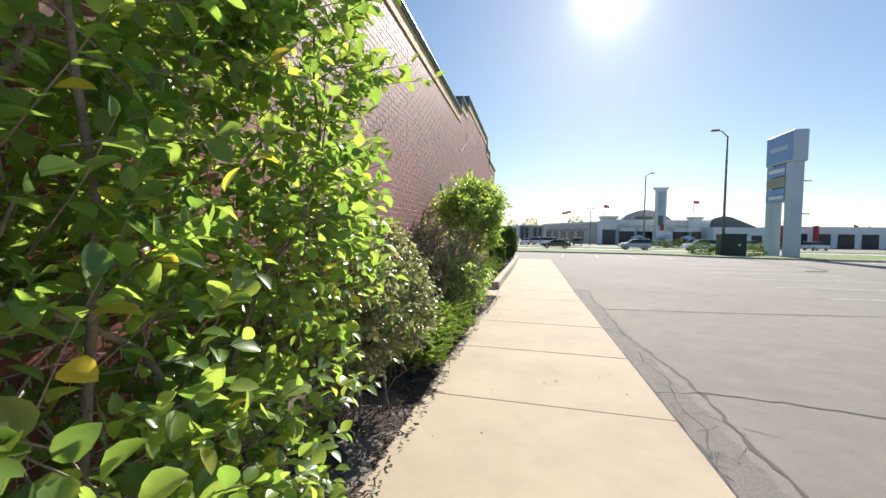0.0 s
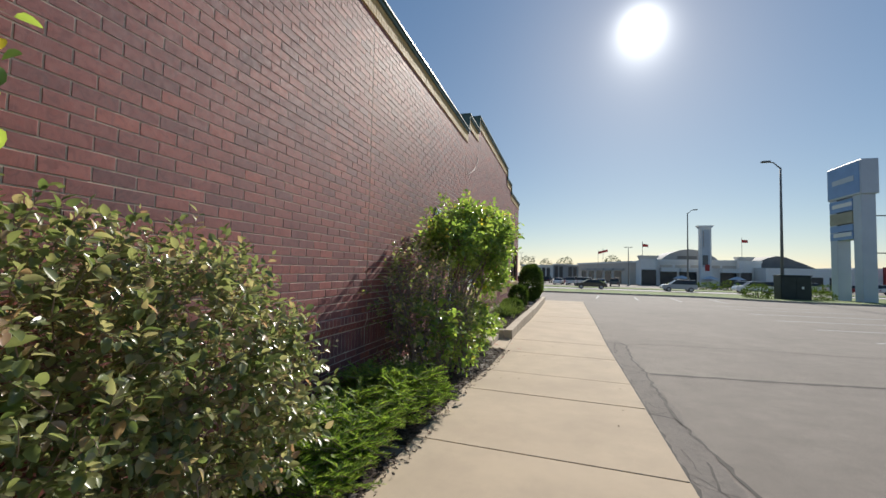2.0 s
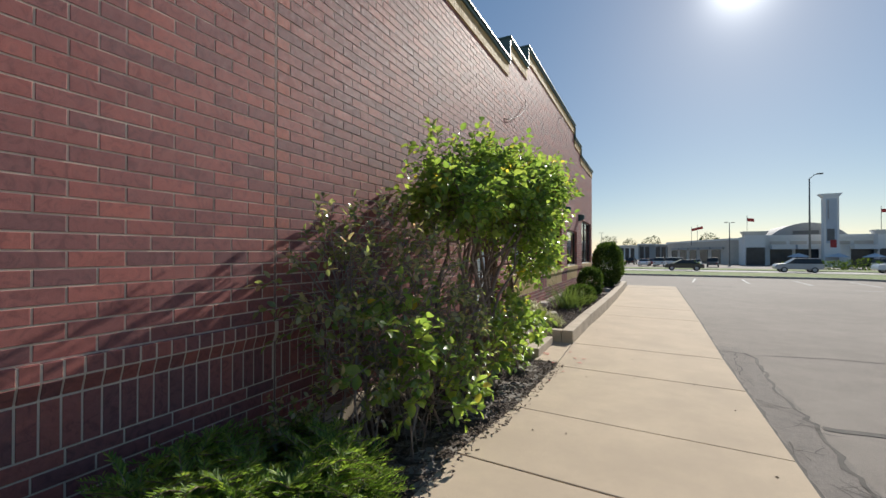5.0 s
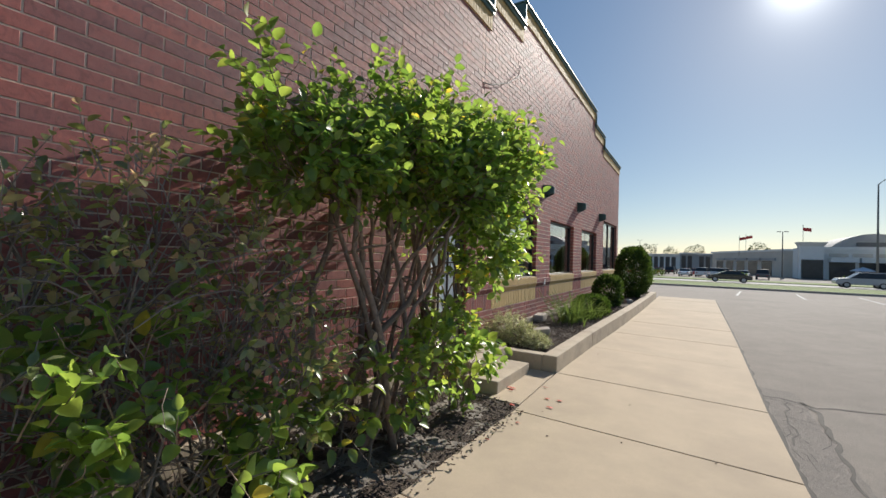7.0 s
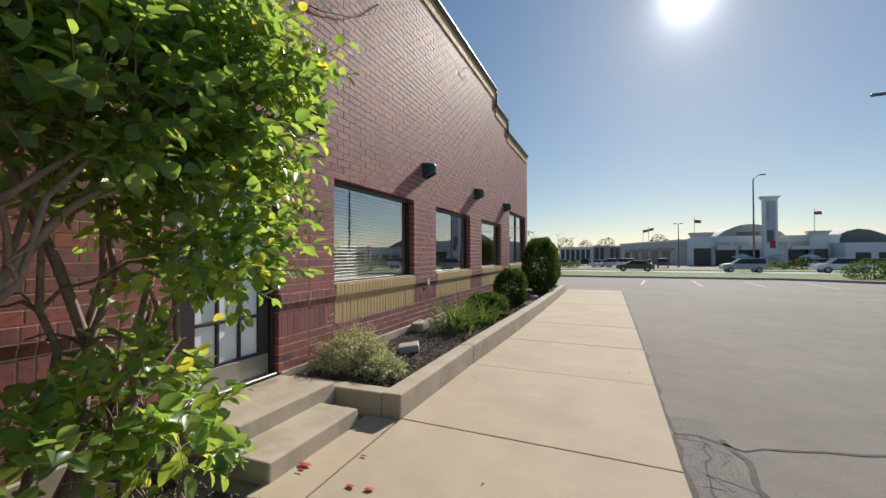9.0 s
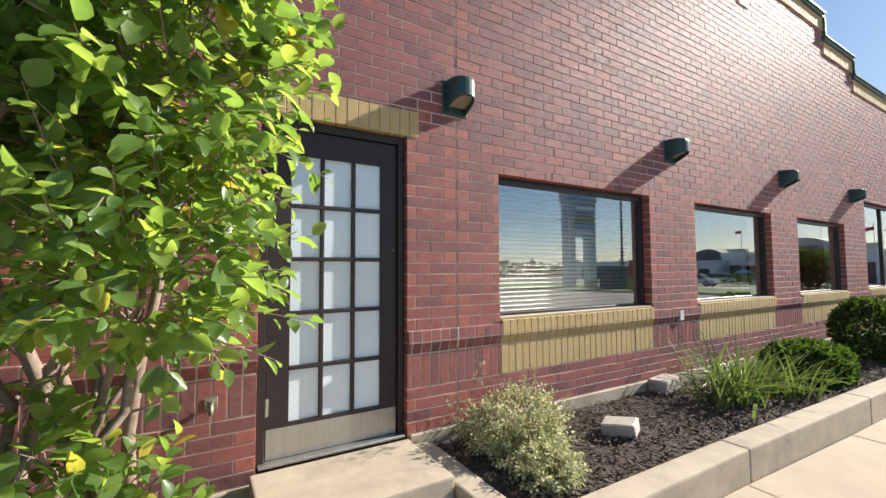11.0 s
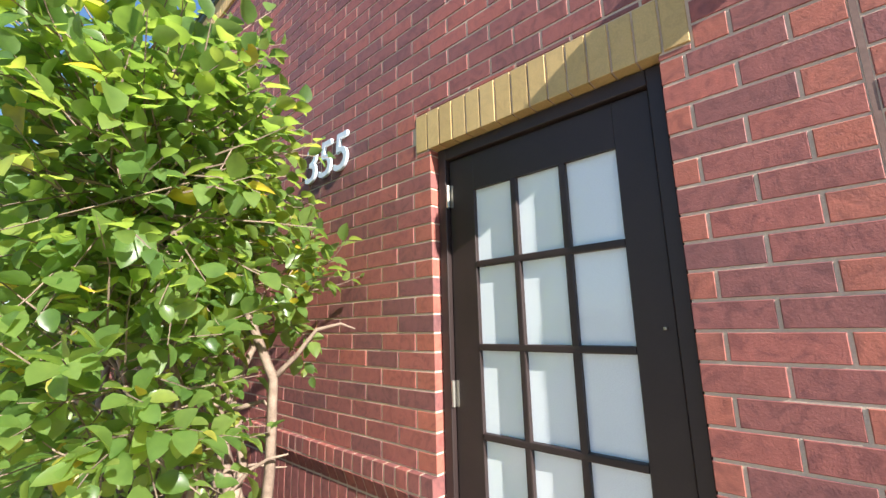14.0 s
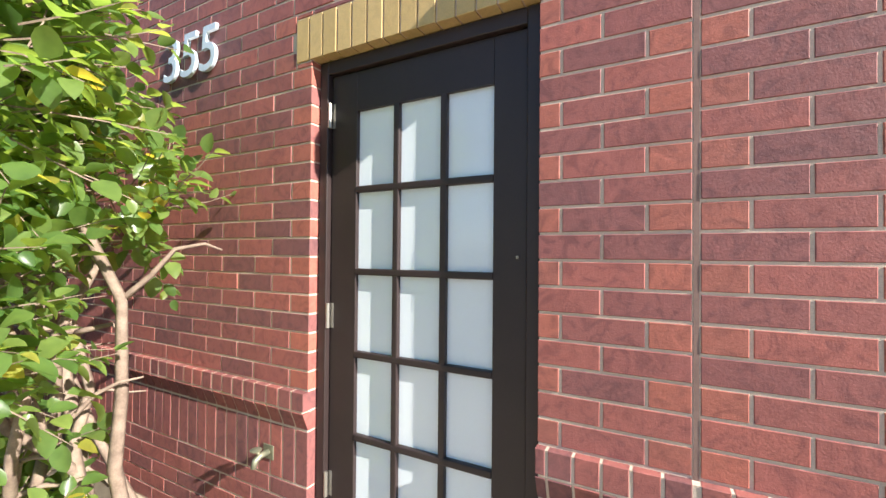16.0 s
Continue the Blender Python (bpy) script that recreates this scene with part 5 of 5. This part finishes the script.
def lamp_post(x, y, z_top, arm, label, heads=1, turn=0.0):
    t = thing("street_lamp", x, y, ground_z(y) + 0.1, label, "street lamp")
    h = z_top - ground_z(y) - 0.1
    tube("pole", [(0, 0, -0.1), (0, 0, h * 0.5), (0, 0, h)], [0.13, 0.1, 0.07], M_pole, t, 10)
    part("base", boxed(-0.25, 0.25, -0.25, 0.25, -0.1, 0.25, bev=0.03), M_kerb, t)
    for s in ((-1,) if heads == 1 else (-1, 1)):
        if arm > 0:
            tube("arm", [(0, 0, h - 0.05), (s * arm * 0.5, 0, h + 0.45), (s * arm, 0, h + 0.55)], [0.05, 0.045, 0.04], M_pole, t, 8)
        hz = h + 0.55 if arm > 0 else h
        part("lamp_head", boxed(s * arm - 0.35 if heads == 1 else s * 0.55 - 0.35, s * arm + 0.3 if heads == 1 else s * 0.55 + 0.3, -0.15, 0.15, hz - 0.08, hz + 0.06, bev=0.03), M_pole, t)
    t.rotation_euler = (0, 0, radians(turn))
    return t


lamp_post(19.6, 31.0, 10.6, 1.0, "tall grey street lamp with a curved arm")
lamp_post(20.7, 61.7, 11.0, 1.0, "tall grey street lamp by the road", turn=180)
lamp_post(17.0, 95.0, 7.7, 0.0, "twin-headed car park lamp", heads=2)
lamp_post(-14, 160, 9.0, 0.0, "far car park lamp", heads=2)
lamp_post(-11, 190, 8.5, 0.0, "far car park lamp", heads=2)

# roadside sign: box on two posts, blue tenant panels
sign = thing("roadside_sign", 23.8, 31.0, ground_z(31), "tall pale blue roadside sign with blank panels", "sign")
gz = ground_z(31)
part("cabinet", boxed(-0.05, 1.05, -2.05, 2.05, 7.95 - gz, 10.6 - gz, bev=0.05), M_sign, sign)
part("face_panel", boxed(-0.08, -0.05, -1.9, 1.9, 8.1 - gz, 10.45 - gz), M_blue, sign, "faded blue sign face")
part("post", boxed(0.02, 0.9, -1.9, -0.95, -0.2, 7.95 - gz, bev=0.03), M_sign, sign)
part("post", boxed(0.02, 0.9, 1.0, 1.9, -0.2, 7.95 - gz, bev=0.03), M_sign, sign)
part("panel_frame", boxed(0.25, 0.65, -0.95, 1.0, 4.6 - gz, 7.95 - gz), M_sign, sign)
for z0, z1, m in ((6.9, 7.8, M_blue), (5.9, 6.8, M_yelp), (5.3, 5.8, M_blue), (4.65, 5.25, M_blue)):
    part("tenant_panel", boxed(-0.02, 0.25, -0.95, 1.85, z0 - gz, z1 - gz), m, sign, "faded coloured tenant panel")
for z, w in ((7.4, 0.9), (5.05, 0.8)):
    part("lettering_bar", boxed(-0.03, -0.02, -w, w + 0.6, z - 0.16 - gz, z + 0.16 - gz), M_white, sign, "pale unreadable lettering")
part("lettering_bar", boxed(-0.1, -0.08, -1.3, 1.3, 9.1 - gz, 9.5 - gz), M_sign, sign, "pale unreadable lettering")
for z in (6.3, 3.5):
    part("bracket", boxed(0.9, 1.7, -1.5, -1.4, z - gz, z + 0.08 - gz), M_pole, sign)

cab = thing("utility_cabinet", 19.9, 30.2, ground_z(30) + 0.1, "dark green utility cabinet on the verge", "utility cabinet")
part("body", boxed(-1.0, 1.0, -0.6, 0.6, -0.1, 1.85, bev=0.04), M_util, cab)
part("lid", boxed(-1.05, 1.05, -0.65, 0.65, 1.85, 1.93, bev=0.02), M_util, cab)
part("door", boxed(-0.95, -0.02, -0.63, -0.6, 0.15, 1.75, bev=0.01), M_util, cab)
part("door", boxed(0.02, 0.95, -0.63, -0.6, 0.15, 1.75, bev=0.01), M_util, cab)
part("label_plate", boxed(0.35, 0.5, -0.64, -0.63, 0.85, 1.05), M_white, cab, "small white label plate")


def far_bush(name, x, y, rx, ry, rz, count, seed, material, label, trunk=0.0, leaf=0.25, category="shrub"):
    rng = np.random.default_rng(seed)
    t = thing(name, x, y, ground_z(y), label, category)
    d = unit(rng.normal(size=(count, 3)))
    lump = np.array([1 + 0.35 * noise.noise(Vector(v) * 1.7 + Vector((seed, 3, 0))) for v in d])
    rad = rng.uniform(0.3, 1.0, count) ** 0.4 * lump
    P = d * rad[:, None] * np.array([rx, ry, rz]) + np.array([0, 0, trunk + rz * 0.85])
    P[:, 2] = np.maximum(P[:, 2], 0.1)
    D = unit(d + rng.normal(0, 0.7, (count, 3)))
    N = unit(d + rng.normal(0, 0.6, (count, 3)))
    leaf_cloud("crown", P, D, N, rng.uniform(0.6, 1.3, count) * leaf, np.full(count, 0.6), material, t, small=True)
    tube("trunk", [(0, 0, -0.1), (0.05, 0, trunk * 0.6 + 0.2), (0, 0.05, trunk + rz)], [0.05 + trunk * 0.05, 0.04 + trunk * 0.035, 0.02], M_bark, t, 7)
    return t


far_bush("verge_shrub", 17.6, 30.3, 1.1, 0.9, 0.7, 900, 1, M_farshrub, "rounded green shrub beside the utility cabinet", leaf=0.14)
far_bush("verge_shrub", 21.8, 30.3, 0.9, 0.9, 0.5, 700, 2, M_farshrub, "rounded green shrub beside the utility cabinet", leaf=0.14)
for k, (x, y, s) in enumerate(((24, 76, 1.4), (27, 75, 1.2), (30.5, 76, 1.5), (35, 77, 1.0), (22, 77, 0.9), (41, 75, 1.4), (45, 76, 1.3), (-3, 77, 1.0), (9, 80, 1.0))):
    far_bush("verge_shrub", x, y, s * 1.6, s, s * 0.6, 260, 10 + k, M_farshrub, "green shrub on the far verge", leaf=0.3)
for k, (x, y, r, h) in enumerate(((21, 165, 3.4, 3.0), (25, 170, 2.6, 2.6), (3, 190, 3.4, 3.0), (-6, 200, 3.2, 2.6), (-14, 190, 3.6, 3.0), (60, 130, 3, 2.4), (-30, 180, 5, 4), (-40, 185, 5, 4))):
    far_bush("tree", x, y, r, r, r * 1.1, 520, 40 + k, M_tree, "dark leafy tree far behind the shops", trunk=h, leaf=0.55, category="tree")

# shopping centre
MALL_Y = 112.0
GM = ground_z(MALL_Y)
mall = thing("shopping_centre", 26, MALL_Y, GM, "pale single-storey shopping centre with an arched roof", "building")


def mbox(name, x0, x1, y0, y1, z0, z1, m, label="", bev=0.0):
    return under(part(name, boxed(x0, x1, y0, y1, z0, z1, bev=bev), m, label=label), mall)


mbox("wall", 22, 50.0, MALL_Y, MALL_Y + 22, GM - 0.5, 5.2, M_white)
mbox("cornice", 21.9, 50.1, MALL_Y - 0.4, MALL_Y, 4.9, 5.5, M_white)
for x0, x1, t in ((21.5, 26.5, 6.4), (44.0, 47.8, 6.3)):
    mbox("pavilion", x0 + 0.6, x1 - 0.6, MALL_Y - 2, MALL_Y, GM - 0.5, t - 0.6, M_white)
    bm = bmesh.new()
    a = [(x0 + 0.6, MALL_Y - 2.0, t - 0.9), (x1 - 0.6, MALL_Y - 2.0, t - 0.9), (x1, MALL_Y - 2.6, t), (x0, MALL_Y - 2.6, t)]
    prism(bm, a, (0, 3, 0))
    under(part("cornice", bm, M_white), mall)
arch = []
for k in range(17):
    u = k / 16
    arch.append((27.5 + 13.5 * u, MALL_Y + 1, 5.4 + 2.9 * math.sin(math.pi * u) ** 0.75))
under(part("roof", prism(bmesh.new(), arch, (0, 16, 0)), M_grey, label="grey arched roof over the entrance"), mall)
mbox("vent", 31.5, 36.0, MALL_Y + 0.8, MALL_Y + 1.0, 5.7, 6.5, M_roof)
for k, x0 in enumerate((27.0, 31.6, 40.9)):
    mbox("canopy", x0, x0 + 4.2, MALL_Y - 2.2, MALL_Y, 2.3, 3.2, M_white)
    mbox("window", x0 + 0.1, x0 + 4.1, MALL_Y - 0.1, MALL_Y - 0.02, GM, 2.6, M_dark, "dark shop window")
mbox("window", 22.3, 25.8, MALL_Y - 2.1, MALL_Y - 2.02, GM, 2.7, M_dark, "dark shop window")
mbox("window", 44.8, 47.2, MALL_Y - 2.1, MALL_Y - 2.02, GM, 2.4, M_dark, "dark shop window")
for k in range(5):
    mbox("fascia_band", 27 + k * 3.6, 30.0 + k * 3.6, MALL_Y - 0.45, MALL_Y - 0.4, 3.4, 4.1, M_tan)
tower = thing("entrance_tower", 36.2, MALL_Y - 4, GM, "tall pale entrance tower with a graphic banner", "tower")
under(part("shaft", boxed(35.0, 37.5, MALL_Y - 5.5, MALL_Y - 4.0, GM - 0.5, 13.2, bev=0.08), M_white), tower)
under(part("cap", prism(bmesh.new(), [(35.0, MALL_Y - 5.5, 13.2), (37.5, MALL_Y - 5.5, 13.2), (38.1, MALL_Y - 5.5, 13.9), (34.4, MALL_Y - 5.5, 13.9)], (0, 1.8, 0)), M_white), tower)
under(part("niche", boxed(35.4, 37.1, MALL_Y - 5.56, MALL_Y - 5.5, 3.5, 12.8), M_sign, label="pale grey banner field"), tower)
under(part("arc_line", boxed(35.6, 35.85, MALL_Y - 5.6, MALL_Y - 5.56, 8.5, 12.5), M_grey), tower)
under(part("banner", boxed(35.5, 36.7, MALL_Y - 5.6, MALL_Y - 5.56, 4.0, 6.5), M_roof, label="dark banner"), tower)
under(part("banner", boxed(36.0, 37.0, MALL_Y - 5.62, MALL_Y - 5.6, 2.6, 4.2), M_redp, label="red banner"), tower)
# long low arm to the far side
armb = thing("shop_row", 16, MALL_Y + 16, GM, "long pale shop row with a covered arcade", "building")


def arm_box(name, x0, x1, z0, z1, m, off=0.0, label=""):
    p = [(x0, MALL_Y + (22 - x0) * 3.2 - off, z0), (x1, MALL_Y + (22 - x1) * 3.2 - off, z0), (x1, MALL_Y + (22 - x1) * 3.2 - off, z1), (x0, MALL_Y + (22 - x0) * 3.2 - off, z1)]
    return under(part(name, prism(bmesh.new(), p, (6, 0, 0)), m, label=label), armb)


arm_box("wall", 8, 20.4, GM - 0.3, 4.6, M_tan)
arm_box("roof", 7.5, 20.3, 4.6, 5.1, M_white, 0.5)
for k in range(5):
    arm_box("window", 9 + 2.1 * k, 10.4 + 2.1 * k, GM, 2.2, M_dark, 0.3, "dark shop window")
    arm_box("canopy", 8.8 + 2.1 * k, 10.6 + 2.1 * k, 2.4, 3.0, M_grey, 1.5)
# restaurant umbrellas
for x in (30.5, 36.8, 42.3):
    u = thing("patio_umbrella", x, MALL_Y - 7, GM, "pale blue patio umbrella", "umbrella", "patio umbrellas")
    tube("pole", [(0, 0, 0), (0, 0, 2.6)], 0.04, M_pole, u)
    bm = bmesh.new()
    lathe(bm, [(1.9, 2.0), (1.9, 2.05), (0.9, 2.5), (0.05, 2.8)], (0, 0, 0), 8)
    part("canopy", bm, M_sign, u)
# grey dome and white hall
hall = thing("white_hall", 56, MALL_Y, GM, "low white hall with a dark domed roof behind", "building")
under(part("wall", boxed(48.5, 66, MALL_Y - 6, MALL_Y + 10, GM - 0.5, 3.6), M_white), hall)
under(part("dome", prism(bmesh.new(), [(46.5, MALL_Y + 2, 3.4), (49, MALL_Y + 2, 4.6), (52, MALL_Y + 2, 6.2), (54, MALL_Y + 2, 6.8), (56, MALL_Y + 2, 6.5), (60, MALL_Y + 2, 4.8), (63, MALL_Y + 2, 3.4)], (0, 14, 0)), M_roof, label="dark domed roof"), hall)
for x in (63.5, 70.5):
    under(part("red_pillar", boxed(x, x + 0.9, MALL_Y - 6.6, MALL_Y - 6.02, GM, 4.2), M_redp), hall)
under(part("wing", boxed(66.2, 95, MALL_Y - 4, MALL_Y + 10, GM - 0.5, 4.0), M_white), hall)
for k in range(5):
    under(part("window", boxed(67 + 5 * k, 70.5 + 5 * k, MALL_Y - 4.1, MALL_Y - 4.02, GM, 2.2), M_dark), hall)
for k in range(4):
    under(part("window", boxed(50 + 3.6 * k, 52.4 + 3.6 * k, MALL_Y - 6.1, MALL_Y - 6.02, GM + 0.2, 1.6), M_dark), hall)
# glazed block far left
block = thing("glazed_block", 0, 185, GM, "far glazed block with a pale frame", "building")
for x0, x1, t, m in ((-16, -2, 4.6, M_white), (-2, 4, 5.2, M_grey), (4, 12, 5.0, M_grey), (12, 24, 4.6, M_tan)):
    under(part("wall", boxed(x0, x1 - 0.05, 185, 200, GM - 0.5, t), m), block)
    k = x0 + 0.6
    while k < x1 - 1.6:
        under(part("window", boxed(k, k + 1.5, 184.9, 184.97, GM, t - 1.2), M_dark), block)
        k += 2.1
    under(part("roof_edge", boxed(x0 - 0.3, x1 + 0.2, 184.2, 185, t - 0.5, t), M_white), block)


def flag(x, y, z, label, lean):
    t = thing("flag", x, y, GM + 5, label, "flag")
    h = z - GM - 5
    tube("pole", [(0, 0, 0), (0, 0, h + 0.6)], 0.05, M_pole, t)
    vs, fs = [], []
    for i in range(7):
        for j in range(3):
            vs.append((0.24 * i, 0.18 * math.sin(i * 1.2), h - 0.38 * j + lean * i * 0.1))
    for i in range(6):
        for j in range(2):
            fs.append((3 * i + j, 3 * i + j + 1, 3 * i + j + 4, 3 * i + j + 3))
    raw("cloth", vs, fs, M_redp, t, "red flag cloth")


flag(23.2, MALL_Y + 2, 9.8, "red flag on a pole over the shops", -0.4)
flag(48.0, MALL_Y + 6, 11.2, "red flag on a pole over the shops", -0.1)
flag(13.5, MALL_Y + 24, 8.6, "red flag on a pole over the shops", 0.5)
flag(15.0, MALL_Y + 24, 9.0, "red flag on a pole over the shops", 0.5)

# skyline across the car park, seen only in the window glass
rng = np.random.default_rng(77)
n = 2600
P = np.stack([rng.uniform(120, 135, n), rng.uniform(-140, 170, n), rng.uniform(0, 1, n)], 1)
P[:, 2] = GM + P[:, 2] * np.array([5.5 + 2.5 * noise.noise((0, y * 0.05, 5)) for y in P[:, 1]])
leaf_cloud("distant_treeline", P, unit(rng.normal(size=(n, 3))), unit(rng.normal(size=(n, 3))), rng.uniform(1.2, 2.6, n), np.full(n, 0.7), M_tree, None, small=True)
tagged(bpy.data.objects["distant_treeline"], "dark line of far trees across the car park", "trees", kind="stuff")

# ---- single bricks round the door ----
b_me = bpy.data.meshes.new("brick")
b_me.from_pydata(brick_verts(-BRICK_L / 2 + JOINT / 2, BRICK_L / 2 - JOINT / 2, -COURSE / 2 + JOINT / 2, COURSE / 2 - JOINT / 2), [], TEMPLATE_F)
b_me.materials.append(M_brick_ob)
for y, z, x in single:
    b = new("brick", b_me)
    b.parent = wall
    b.location = (x, y, z)
    b.rotation_euler = (small_turn(0.003, 0.006), small_turn(0.007, 0.012), small_turn(0.004, 0.007))
l_me = bpy.data.meshes.new("lintel_brick")
w = 1.22 / 15
l_me.from_pydata(brick_verts(-w / 2 + 0.004, w / 2 - 0.004, -0.097, 0.097), [], TEMPLATE_F)
l_me.materials.append(M_yellow_ob)
for k, (a, b2) in enumerate(lintel):
    b = new("lintel_brick", l_me)
    b.parent = wall
    b.location = (0.004 + 0.001 * (k % 3), (a + b2) / 2, 2.6)
